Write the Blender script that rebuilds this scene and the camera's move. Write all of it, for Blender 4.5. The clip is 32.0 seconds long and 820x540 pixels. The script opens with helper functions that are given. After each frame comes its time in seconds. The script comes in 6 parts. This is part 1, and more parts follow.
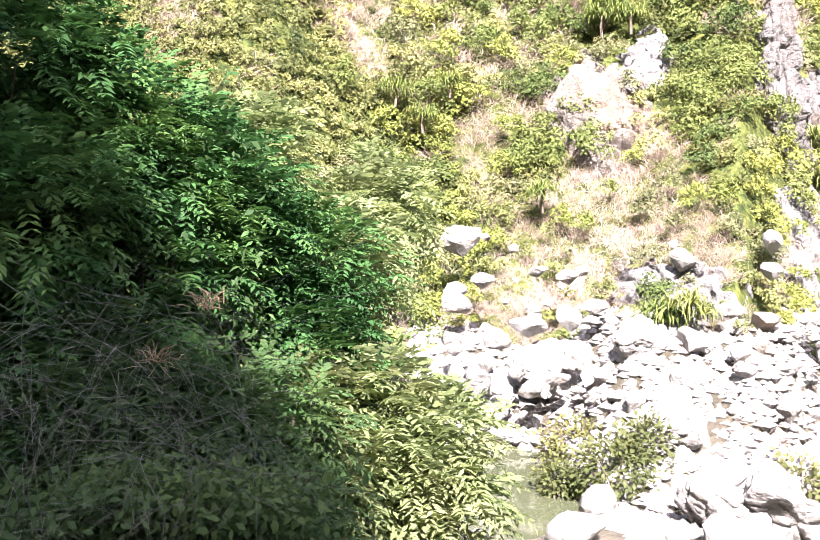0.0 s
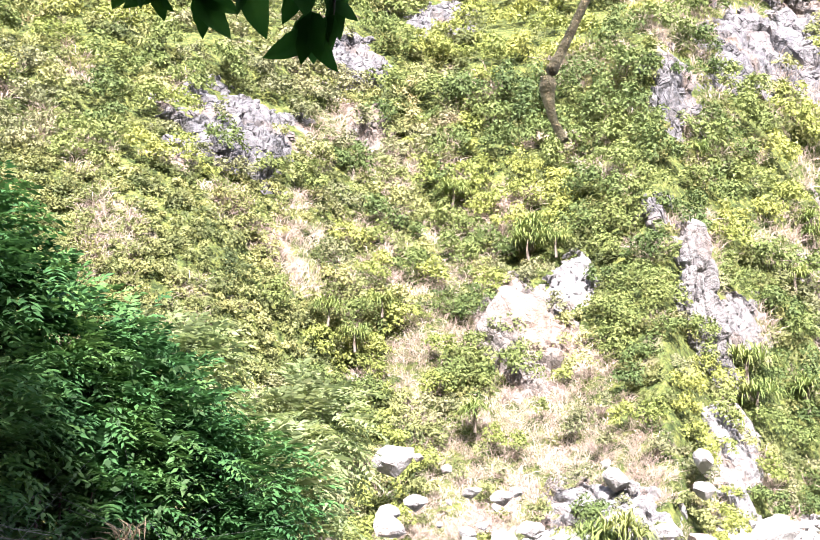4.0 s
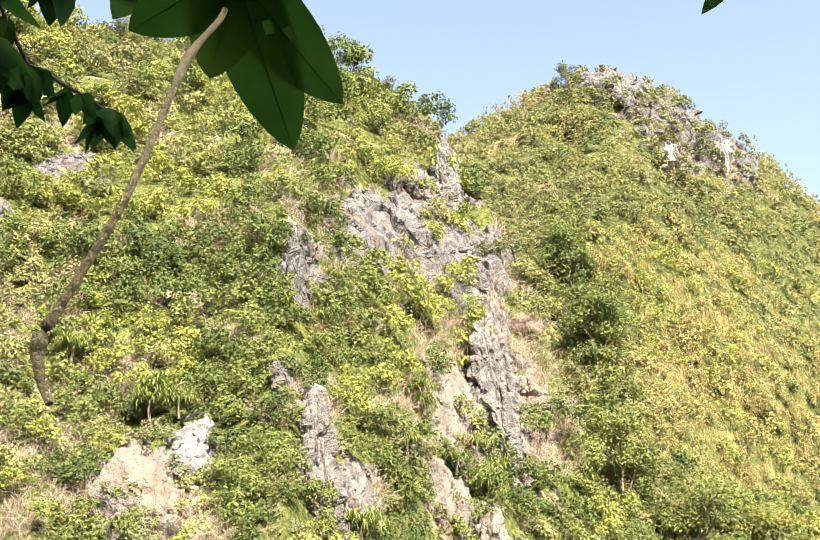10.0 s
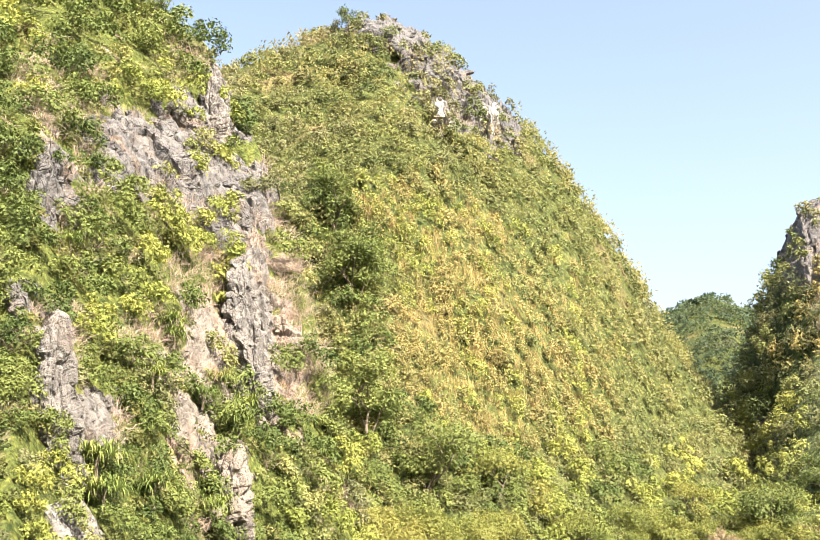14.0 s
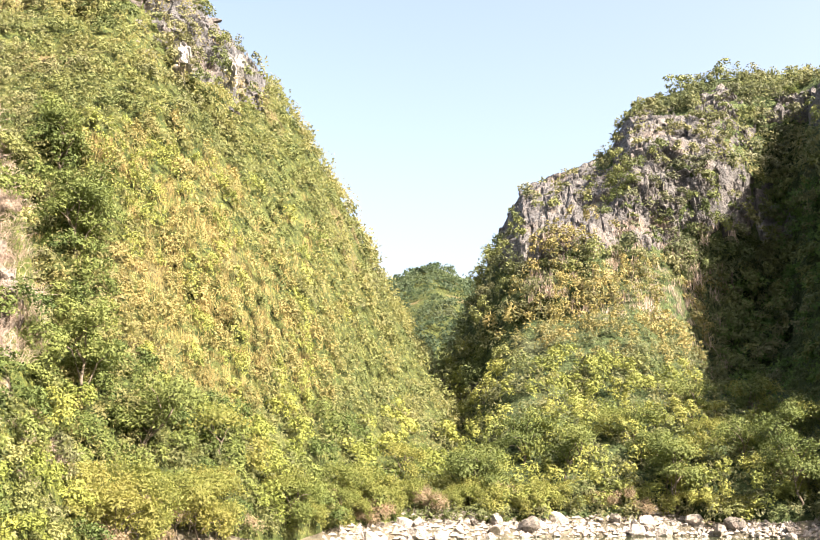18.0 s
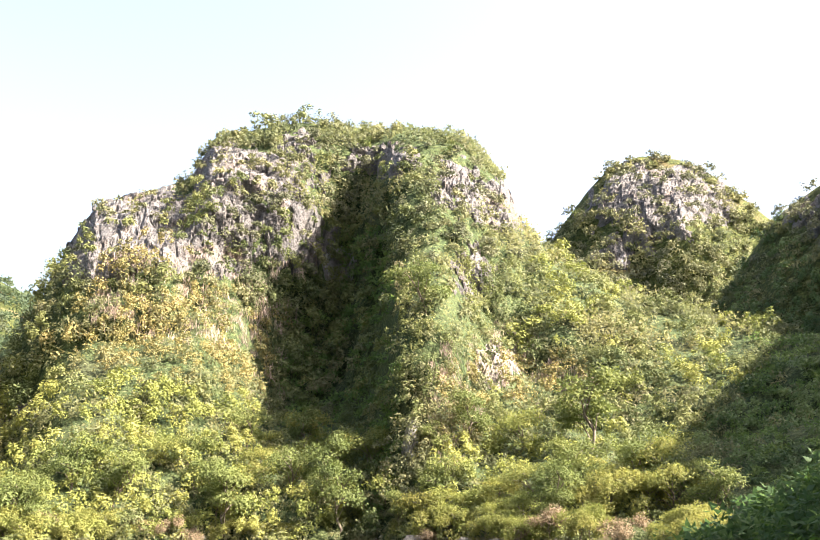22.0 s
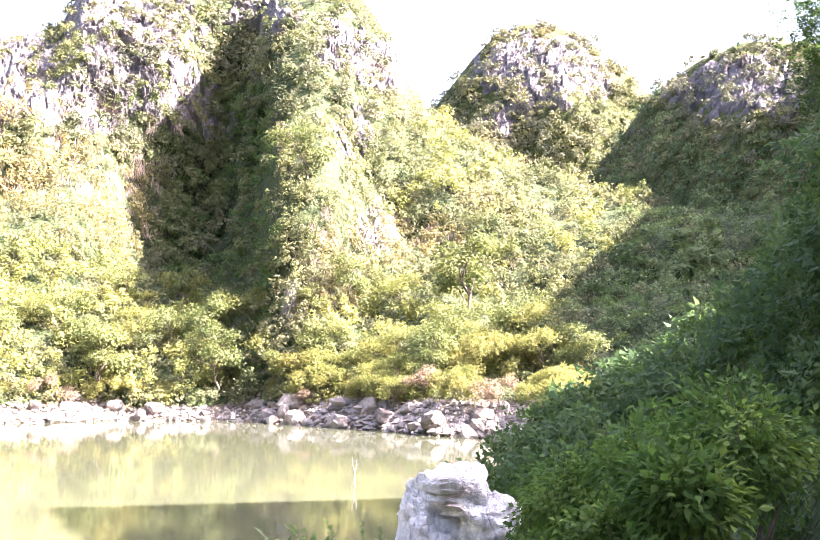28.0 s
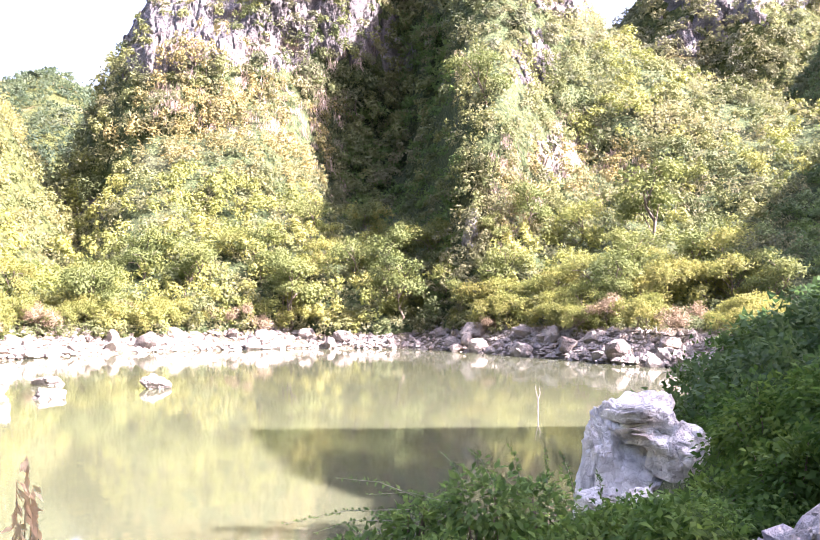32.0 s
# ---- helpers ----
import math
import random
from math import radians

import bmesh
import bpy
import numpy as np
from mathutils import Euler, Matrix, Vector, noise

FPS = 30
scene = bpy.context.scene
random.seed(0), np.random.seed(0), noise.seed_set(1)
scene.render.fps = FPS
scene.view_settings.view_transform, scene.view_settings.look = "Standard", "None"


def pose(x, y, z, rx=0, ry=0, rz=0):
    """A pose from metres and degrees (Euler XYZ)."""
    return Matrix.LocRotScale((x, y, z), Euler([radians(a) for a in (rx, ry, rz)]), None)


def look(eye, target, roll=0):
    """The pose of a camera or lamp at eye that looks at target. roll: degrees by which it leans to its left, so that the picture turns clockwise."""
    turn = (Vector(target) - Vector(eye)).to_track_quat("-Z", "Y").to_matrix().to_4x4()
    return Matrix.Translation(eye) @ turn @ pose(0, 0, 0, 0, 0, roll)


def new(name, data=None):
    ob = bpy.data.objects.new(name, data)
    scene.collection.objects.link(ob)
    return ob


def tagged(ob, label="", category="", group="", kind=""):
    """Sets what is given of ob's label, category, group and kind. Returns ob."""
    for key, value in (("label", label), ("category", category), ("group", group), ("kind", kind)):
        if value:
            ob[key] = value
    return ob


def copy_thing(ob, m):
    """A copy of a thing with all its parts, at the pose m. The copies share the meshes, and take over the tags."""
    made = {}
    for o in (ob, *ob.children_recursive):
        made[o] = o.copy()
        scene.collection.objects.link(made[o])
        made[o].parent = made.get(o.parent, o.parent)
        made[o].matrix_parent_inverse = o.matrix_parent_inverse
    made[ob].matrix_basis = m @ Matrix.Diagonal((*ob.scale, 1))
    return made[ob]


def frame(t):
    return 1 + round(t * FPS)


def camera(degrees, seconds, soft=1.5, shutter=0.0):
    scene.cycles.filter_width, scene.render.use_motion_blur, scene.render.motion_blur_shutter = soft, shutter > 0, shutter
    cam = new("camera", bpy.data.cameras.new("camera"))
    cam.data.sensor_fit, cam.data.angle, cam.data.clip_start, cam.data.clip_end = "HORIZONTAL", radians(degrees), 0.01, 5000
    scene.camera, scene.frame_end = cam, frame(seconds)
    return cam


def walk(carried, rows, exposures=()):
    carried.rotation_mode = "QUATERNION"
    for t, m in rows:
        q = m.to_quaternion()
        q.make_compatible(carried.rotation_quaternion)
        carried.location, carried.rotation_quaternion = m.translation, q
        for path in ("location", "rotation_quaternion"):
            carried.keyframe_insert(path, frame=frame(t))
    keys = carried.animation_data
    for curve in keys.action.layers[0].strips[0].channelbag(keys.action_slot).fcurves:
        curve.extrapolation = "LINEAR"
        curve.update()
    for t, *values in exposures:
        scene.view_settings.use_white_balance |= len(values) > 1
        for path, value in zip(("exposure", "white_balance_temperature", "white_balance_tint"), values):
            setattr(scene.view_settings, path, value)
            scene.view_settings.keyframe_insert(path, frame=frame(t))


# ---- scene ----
import functools
from math import cos, pi, sin, tan

cam = camera(44.61, 32.0, 0.88)
EYE_Z = 5.0
PATH = [  # seconds, eye x, y, z, tilt up, lean, heading from north
    (0, -0.024, 0.009, 4.83, -3.58, -1.27, 0), (0.5, -0.023, 0.008, 4.834, -2.09, -1.41, 0.1), (1, -0.022, 0.008, 4.838, -0.2, -1.49, 0.5),
    (1.5, -0.021, 0.008, 4.842, 1.63, -1.38, 0.79), (2, -0.02, 0.007, 4.846, 2.91, -1.35, 1.21), (2.5, -0.019, 0.007, 4.85, 4.43, -1.28, 1.65),
    (4.5, -0.016, 0.006, 4.945, 10.83, -1.06, 4.93), (5, -0.009, 0.003, 4.977, 13.17, -0.93, 6.7), (5.5, -0.007, 0.003, 4.993, 14.99, -0.48, 8.37),
    (6, -0.007, 0.003, 5.003, 16.92, -0.11, 9.81), (6.5, -0.004, 0.001, 5.003, 17.83, 0.12, 11.35), (7, 0, 0, 5, 18.41, 0.39, 12.93),
    (7.5, 0.008, -0.003, 4.997, 18.61, 0.78, 14.47), (8, 0.011, -0.004, 4.993, 18.71, 1.27, 16.93), (8.5, 0.014, -0.005, 4.986, 18.62, 1.14, 20.11),
    (9, 0.011, -0.004, 4.975, 18.44, 1.24, 22.16), (9.5, 0.008, -0.003, 4.967, 18.25, 1.34, 23.73), (10, 0.031, -0.012, 4.952, 17.95, 1.32, 25.2),
    (10.5, 0.058, -0.021, 4.944, 17.56, 1.14, 26.56), (11, 0.092, -0.033, 4.936, 16.97, 0.91, 28.6), (11.5, 0.104, -0.037, 4.936, 16.46, 0.88, 30.48),
    (12, 0.116, -0.042, 4.936, 15.89, 0.78, 32.54), (12.5, 0.125, -0.045, 4.936, 15.34, 0.74, 34.4), (13, 0.133, -0.048, 4.936, 14.98, 0.87, 36.16),
    (13.5, 0.146, -0.053, 4.936, 14.7, 0.76, 37.65), (15.5, 0.161, -0.058, 4.936, 13.1, -0.37, 44.37), (16, 0.165, -0.059, 4.936, 12.94, -0.66, 46.36),
    (16.5, 0.167, -0.06, 4.936, 12.73, -0.85, 48.55), (17, 0.169, -0.061, 4.936, 12.34, -0.71, 50.82), (17.5, 0.172, -0.062, 4.936, 12.09, -0.49, 52.79),
    (18, 0.174, -0.063, 4.936, 11.91, -0.05, 54.77), (18.5, 0.176, -0.063, 4.936, 11.91, 0.02, 57.37), (19, 0.179, -0.064, 4.936, 11.9, -0.1, 60.71),
    (19.5, 0.181, -0.065, 4.936, 11.95, -0.02, 63.47), (20, 0.183, -0.066, 4.936, 12.07, 0.24, 66.51), (20.5, 0.186, -0.067, 4.936, 12.15, 0.28, 68.77),
    (21, 0.188, -0.068, 4.936, 12.28, 0.24, 72.47), (21.5, 0.19, -0.068, 4.936, 12.79, 0.04, 76.77), (22, 0.193, -0.069, 4.936, 13.45, 0.12, 79.57),
    (22.5, 0.195, -0.07, 4.936, 13.7, 0.14, 81.69), (23, 0.198, -0.071, 4.936, 13.55, -0.13, 83.42), (23.5, 0.2, -0.072, 4.936, 13.52, -0.5, 84.94),
    (24, 0.202, -0.073, 4.936, 13.36, -0.9, 87.1), (24.5, 0.205, -0.074, 4.936, 13.07, -0.99, 88.22), (26.5, 0.214, -0.077, 4.936, 9.24, -0.37, 87.76),
    (27, 0.216, -0.078, 4.936, 7.93, -0.35, 87.53), (27.5, 0.219, -0.079, 4.936, 6.95, -0.35, 87.13), (28, 0.221, -0.08, 4.936, 5.67, -0.28, 86.45),
    (28.5, 0.223, -0.08, 4.936, 4.23, -0.23, 85.53), (29, 0.226, -0.081, 4.936, 2.77, -0.18, 84.38), (29.5, 0.228, -0.082, 4.936, 1.87, -0.18, 83.52),
    (30, 0.23, -0.083, 4.936, 1.32, -0.02, 82.16), (30.5, 0.233, -0.084, 4.936, 1.24, 0.13, 80.62), (31, 0.235, -0.085, 4.936, 1.26, 0.13, 78.84),
    (31.5, 0.237, -0.085, 4.936, 1.33, 0.04, 77.43), (32, 0.24, -0.086, 4.936, 1.58, 0.02, 76.09),
]


def heading_pose(x, y, z, up, lean, head):
    """A pose that looks along a compass heading (degrees clockwise from +y), tilted up."""
    h, u = radians(head), radians(up)
    return look((x, y, z), (x + sin(h) * cos(u), y + cos(h) * cos(u), z + sin(u)), -lean)


walk(cam, [(t, heading_pose(x, y, z, up, lean, head)) for t, x, y, z, up, lean, head in PATH],
     exposures=[(0, 2.85, 6300, 24), (2.5, 2.78, 6250, 22), (5, 2.85, 6000, 21), (7, 2.7, 6600, 17), (10, 2.35, 7200, 12), (12, 2.28, 7200, 12), (18, 2.4, 7400, 15), (20, 2.47, 7400, 18), (22, 2.8, 7100, 15), (24, 3.2, 7000, 18), (27, 3.75, 6600, 30), (29, 4.0, 6300, 38), (30, 3.8, 6300, 38), (31, 3.6, 6300, 38), (32, 3.42, 6300, 38)])

# ---- daylight ----
SUN_AZ, SUN_EL = 182.0, 42.0
world = bpy.data.worlds.new("sky")
scene.world = world
world.use_nodes = True
wn = world.node_tree
sky = wn.nodes.new("ShaderNodeTexSky")
sky.sky_type, sky.sun_disc = "NISHITA", False
sky.sun_elevation, sky.sun_rotation = radians(SUN_EL), radians(SUN_AZ)
sky.air_density, sky.dust_density, sky.ozone_density = 1.0, 5.0, 0.6
wn.links.new(sky.outputs[0], wn.nodes["Background"].inputs[0])
wn.nodes["Background"].inputs[1].default_value = 0.093
sun = new("sun", bpy.data.lights.new("sun", "SUN"))
sun.data.energy, sun.data.angle, sun.data.color = 5.0, radians(0.5), (1.0, 0.95, 0.86)
sa, se = radians(SUN_AZ), radians(SUN_EL)
sun.matrix_world = look((sin(sa) * cos(se) * 200, cos(sa) * cos(se) * 200, sin(se) * 200), (0, 0, 0))


# ---- arithmetic ----
rng = np.random.default_rng(7)


def smooth(a, b, x):
    u = np.clip((x - a) / (b - a), 0, 1)
    return u * u * (3 - 2 * u)


def lattice(i, j, k):
    n = (i * 374761393 + j * 668265263 + k * 2147483647 + 1013904223) & 0xFFFFFFFF
    n = ((n ^ (n >> 13)) * 1274126177) & 0xFFFFFFFF
    return ((n ^ (n >> 16)) & 0xFFFF) / 32767.5 - 1.0


def vnoise(p):
    """Smooth value noise of points (n, 3), from -1 to 1."""
    p = np.asarray(p, float)
    c = np.floor(p).astype(np.int64)
    f = p - c
    f = f * f * (3 - 2 * f)
    out = 0
    for a in (0, 1):
        for b in (0, 1):
            for d in (0, 1):
                w = ((f[..., 0] if a else 1 - f[..., 0]) * (f[..., 1] if b else 1 - f[..., 1]) * (f[..., 2] if d else 1 - f[..., 2]))
                out = out + w * lattice(c[..., 0] + a, c[..., 1] + b, c[..., 2] + d)
    return out


def fbm(p, octaves=4, gain=0.5):
    out, amp = 0, 1.0
    for o in range(octaves):
        out = out + amp * vnoise(np.asarray(p) * 2.03 ** o + 17.3 * o)
        amp *= gain
    return out


def ridged(p, octaves=4):
    out, amp = 0, 1.0
    for o in range(octaves):
        out = out + amp * (1 - 2 * np.abs(vnoise(np.asarray(p) * 2.1 ** o + 9.1 * o)))
        amp *= 0.5
    return out


def worley(p):
    """Cracked cells: a random level for each cell, and the distance to its border."""
    p = np.asarray(p, float)
    c = np.floor(p).astype(np.int64)
    first, second, level = np.full(len(p), 9.0), np.full(len(p), 9.0), np.zeros(len(p))
    for i in (-1, 0, 1):
        for j in (-1, 0, 1):
            for k in (-1, 0, 1):
                a, b, d = c[:, 0] + i, c[:, 1] + j, c[:, 2] + k
                q = np.stack([a + 0.5 + 0.48 * lattice(a, b, d), b + 0.5 + 0.48 * lattice(b + 31, d, a), d + 0.5 + 0.48 * lattice(d + 57, a, b)], -1)
                e = np.linalg.norm(p - q, axis=1)
                near = e < first
                second = np.where(near, first, np.minimum(second, e))
                level = np.where(near, lattice(a + 7, b + 3, d + 1), level)
                first = np.where(near, e, first)
    return level, second - first


def polar(az, r, z):
    a = np.radians(az)
    return np.stack([np.sin(a) * r, np.cos(a) * r, z + 0 * r], -1)


# ---- mesh helpers ----
def mesh_from(name, verts, faces, material, flat=False):
    """A mesh of an (n, 3) array and an (m, 3 or 4) array."""
    me = bpy.data.meshes.new(name)
    verts, faces = np.asarray(verts, np.float32), np.asarray(faces, np.int32)
    k = faces.shape[1]
    me.vertices.add(len(verts))
    me.vertices.foreach_set("co", verts.ravel())
    me.loops.add(faces.size)
    me.loops.foreach_set("vertex_index", faces.ravel())
    me.polygons.add(len(faces))
    me.polygons.foreach_set("loop_start", np.arange(0, faces.size, k, dtype=np.int32))
    me.polygons.foreach_set("use_smooth", np.full(len(faces), not flat))
    me.update(calc_edges=True)
    me.materials.append(material)
    return me


def thing(name, me=None, label="", category="", group="", kind="", at=None):
    ob = new(name, me)
    if at is not None:
        ob.location = at
    return tagged(ob, label, category, group, kind)


def child(name, me, parent, label=""):
    ob = new(name, me)
    ob.parent = parent
    return tagged(ob, label) if label else ob


def part(name, bm, material, parent, label=""):
    me = bpy.data.meshes.new(name)
    bm.to_mesh(me)
    bm.free()
    me.materials.append(material)
    return child(name, me, parent, label)


def grid_faces(nu, nv):
    i, j = np.meshgrid(np.arange(nu - 1), np.arange(nv - 1), indexing="ij")
    a = (i * nv + j).ravel()
    return np.stack([a, a + nv, a + nv + 1, a + 1], -1)


def frames_of(n):
    """Two directions square to each normal (n, 3)."""
    ref = np.where(np.abs(n[:, 2:3]) > 0.9, [[1.0, 0, 0]], [[0, 0, 1.0]])
    u = np.cross(ref, n)
    u /= np.linalg.norm(u, axis=1, keepdims=True) + 1e-9
    return u, np.cross(n, u)


def unit(v):
    return v / (np.linalg.norm(v, axis=-1, keepdims=True) + 1e-9)


def leaves(base, way, normal, length, width, fold=0.18):
    """Leaf blades: pointed quads, folded a little along the midrib. Arrays (n, 3), (n,)."""
    way = unit(way)
    side = unit(np.cross(way, normal))
    up = np.cross(side, way)
    le, wi = np.asarray(length)[:, None], np.asarray(width)[:, None]
    mid = base + way * le * 0.45
    v = np.stack([base, mid + side * wi * 0.5 + up * wi * fold, base + way * le - up * le * 0.08, mid - side * wi * 0.5 + up * wi * fold], 1)
    n = len(base)
    return v.reshape(-1, 3), np.arange(4 * n).reshape(n, 4)


def slivers(base, way, normal, length, width):
    """Small far leaves: one pointed triangle each."""
    way = unit(way)
    side = unit(np.cross(way, normal)) * (np.asarray(width) * 0.5)[:, None]
    v = np.stack([base - side, base + side, base + way * np.asarray(length)[:, None]], 1)
    return v.reshape(-1, 3), np.arange(3 * len(base)).reshape(-1, 3)


def merge(bits):
    vs, fs, n = [], [], 0
    for v, f in bits:
        vs.append(v)
        fs.append(f + n)
        n += len(v)
    return np.concatenate(vs), np.concatenate(fs)


def clumps(centres, normals, radius, count, size, droop=0.25, flat=0.75, far=True):
    """Leaf clumps round centres: count blades each, on the outer part of a lumpy, flattened ball."""
    n = len(centres)
    idx = np.repeat(np.arange(n), count)
    m = len(idx)
    d = unit(rng.normal(size=(m, 3)))
    nn = unit(normals[idx] + [0, 0, 0.6])
    s = (d * nn).sum(1)
    d = np.where((s < -0.2)[:, None], d - 2 * s[:, None] * nn, d)
    lump = 1 + 0.45 * vnoise(d * 1.9 + centres[idx] * 3.1)
    r = radius[idx] * lump * rng.uniform(0.12, 1.0, m) ** 0.5
    pos = centres[idx] + d * r[:, None] * [1, 1, flat]
    way = unit(d * 0.6 + rng.normal(size=(m, 3)) * 0.7 + [0, 0, -droop])
    nor = unit(d + nn * 0.5 + [0, 0, 0.3] + rng.normal(size=(m, 3)) * 0.16)
    le = size[idx] * rng.uniform(0.7, 1.35, m)
    return slivers(pos, way, nor, le, le * rng.uniform(0.55, 0.85, m)) if far else leaves(pos, way, nor, le, le * rng.uniform(0.42, 0.65, m))


def tufts(centres, length, count, width=0.03, spread=0.5, hang=0.0):
    """Grass tufts: narrow blades that arch out from a root."""
    n = len(centres)
    idx = np.repeat(np.arange(n), count)
    m = len(idx)
    d = rng.normal(size=(m, 3)) * spread + [0, 0, 1.0 - 1.6 * hang]
    d = unit(d)
    le = length[idx] * rng.uniform(0.5, 1.1, m)
    base = centres[idx] + rng.normal(size=(m, 3)) * (length[idx] * 0.18)[:, None] * [1, 1, 0.3]
    side = unit(np.cross(d, rng.normal(size=(m, 3))))
    w = (le * width)[:, None]
    mid = base + d * le[:, None] * 0.55
    out = unit(d * [1, 1, 0] + 1e-4)
    tip = mid + (d * 0.35 + out * 0.25 - [0, 0, 0.16]) * le[:, None]
    v = np.stack([base, mid + side * w, tip, mid - side * w], 1)
    return v.reshape(-1, 3), np.arange(4 * m).reshape(m, 4)


def tube(points, radii, sides=6):
    """A tapered tube along points; (verts, quads)."""
    p = np.asarray(points, float)
    r = np.broadcast_to(np.asarray(radii, float), (len(p),))
    t = unit(np.gradient(p, axis=0))
    u, w = frames_of(t)
    a = np.linspace(0, 2 * pi, sides, endpoint=False)
    ring = p[:, None] + r[:, None, None] * (np.cos(a)[None, :, None] * u[:, None] + np.sin(a)[None, :, None] * w[:, None])
    f = []
    for i in range(len(p) - 1):
        for j in range(sides):
            k = (j + 1) % sides
            f.append((i * sides + j, i * sides + k, (i + 1) * sides + k, (i + 1) * sides + j))
    return ring.reshape(-1, 3), np.array(f)


# ---- materials ----
class Nodes:
    def __init__(self, name):
        self.mat = bpy.data.materials.new(name)
        self.mat.use_nodes = True
        self.tree = self.mat.node_tree
        self.bsdf = self.tree.nodes["Principled BSDF"]
        self.out = self.tree.nodes["Material Output"]
        self.place = self.tree.nodes.new("ShaderNodeNewGeometry").outputs["Position"]

    def make(self, kind, **values):
        n = self.tree.nodes.new("ShaderNode" + kind)
        for k, v in values.items():
            n.inputs[k].default_value = v
        return n

    def link(self, a, b):
        self.tree.links.new(a, b)

    def noise(self, scale, detail=4, rough=0.55, squash=None, distortion=0.0):
        n = self.make("TexNoise", Scale=scale, Detail=detail, Roughness=rough, Distortion=distortion)
        src = self.place
        if squash:
            m = self.tree.nodes.new("ShaderNodeMapping")
            m.inputs["Scale"].default_value = squash
            self.link(src, m.inputs[0])
            src = m.outputs[0]
        self.link(src, n.inputs["Vector"])
        return n.outputs["Fac"]

    def ramp(self, fac, *stops):
        n = self.tree.nodes.new("ShaderNodeValToRGB")
        el = n.color_ramp.elements
        while len(el) < len(stops):
            el.new(0.5)
        for e, (x, c) in zip(el, stops):
            e.position, e.color = x, (*(c if isinstance(c, tuple) else (c, c, c)), 1)
        self.link(fac, n.inputs[0])
        return n.outputs["Color"]

    def mix(self, fac, a, b, mode="MIX"):
        n = self.tree.nodes.new("ShaderNodeMix")
        n.data_type, n.blend_type = "RGBA", mode
        for v, i in ((fac, 0), (a, 6), (b, 7)):
            if isinstance(v, (int, float)):
                n.inputs[i].default_value = v
            elif isinstance(v, tuple):
                n.inputs[i].default_value = (*v, 1)
            else:
                self.link(v, n.inputs[i])
        return n.outputs[2]

    def bump(self, height, strength=0.5, distance=0.1):
        n = self.make("Bump", Strength=strength, Distance=distance)
        self.link(height, n.inputs["Height"])
        self.link(n.outputs[0], self.bsdf.inputs["Normal"])

    def colour(self, c):
        self.link(c, self.bsdf.inputs["Base Color"])


def foliage(name, dark, mid, light, dry, scale=0.35, through_light=0.52, dry_at=0.68, sheen=0.12, vary=1.0, by_plant=False):
    """Leaves: colour drifts from plant to plant and from leaf to leaf, thin enough to let light through."""
    m = Nodes(name)
    drift = m.noise(scale, 3)
    if by_plant:
        tone = m.tree.nodes.new("ShaderNodeAttribute")
        tone.attribute_name = "plant"
        drift = m.mix(0.45, drift, tone.outputs["Fac"])
    big = m.ramp(drift, (0.3, dark), (0.5, mid), (0.66, light))
    dried = m.ramp(m.noise(scale * 0.45, 3, 0.6), (dry_at - 0.05, 0.0), (dry_at + 0.05, 1.0))
    c = m.mix(dried, big, dry)
    island = m.tree.nodes.new("ShaderNodeNewGeometry").outputs["Random Per Island"]
    c = m.mix(0.75, c, m.ramp(island, (0.0, (1 - 0.22 * vary, 1 - 0.2 * vary, 1 - 0.22 * vary)), (0.6, (1.0, 1.0, 1.0)), (1.0, (1 + 0.14 * vary, 1 + 0.12 * vary, 1 + 0.08 * vary))), "MULTIPLY")
    m.colour(c)
    m.bsdf.inputs["Roughness"].default_value = 0.6
    m.bsdf.inputs["Specular IOR Level"].default_value = sheen
    tr = m.tree.nodes.new("ShaderNodeBsdfTranslucent")
    m.link(m.mix(0.5, c, (1.0, 1.0, 0.55), "MULTIPLY"), tr.inputs[0])
    mx = m.tree.nodes.new("ShaderNodeMixShader")
    mx.inputs[0].default_value = through_light
    m.link(m.bsdf.outputs[0], mx.inputs[1])
    m.link(tr.outputs[0], mx.inputs[2])
    m.link(mx.outputs[0], m.out.inputs[0])
    return m.mat


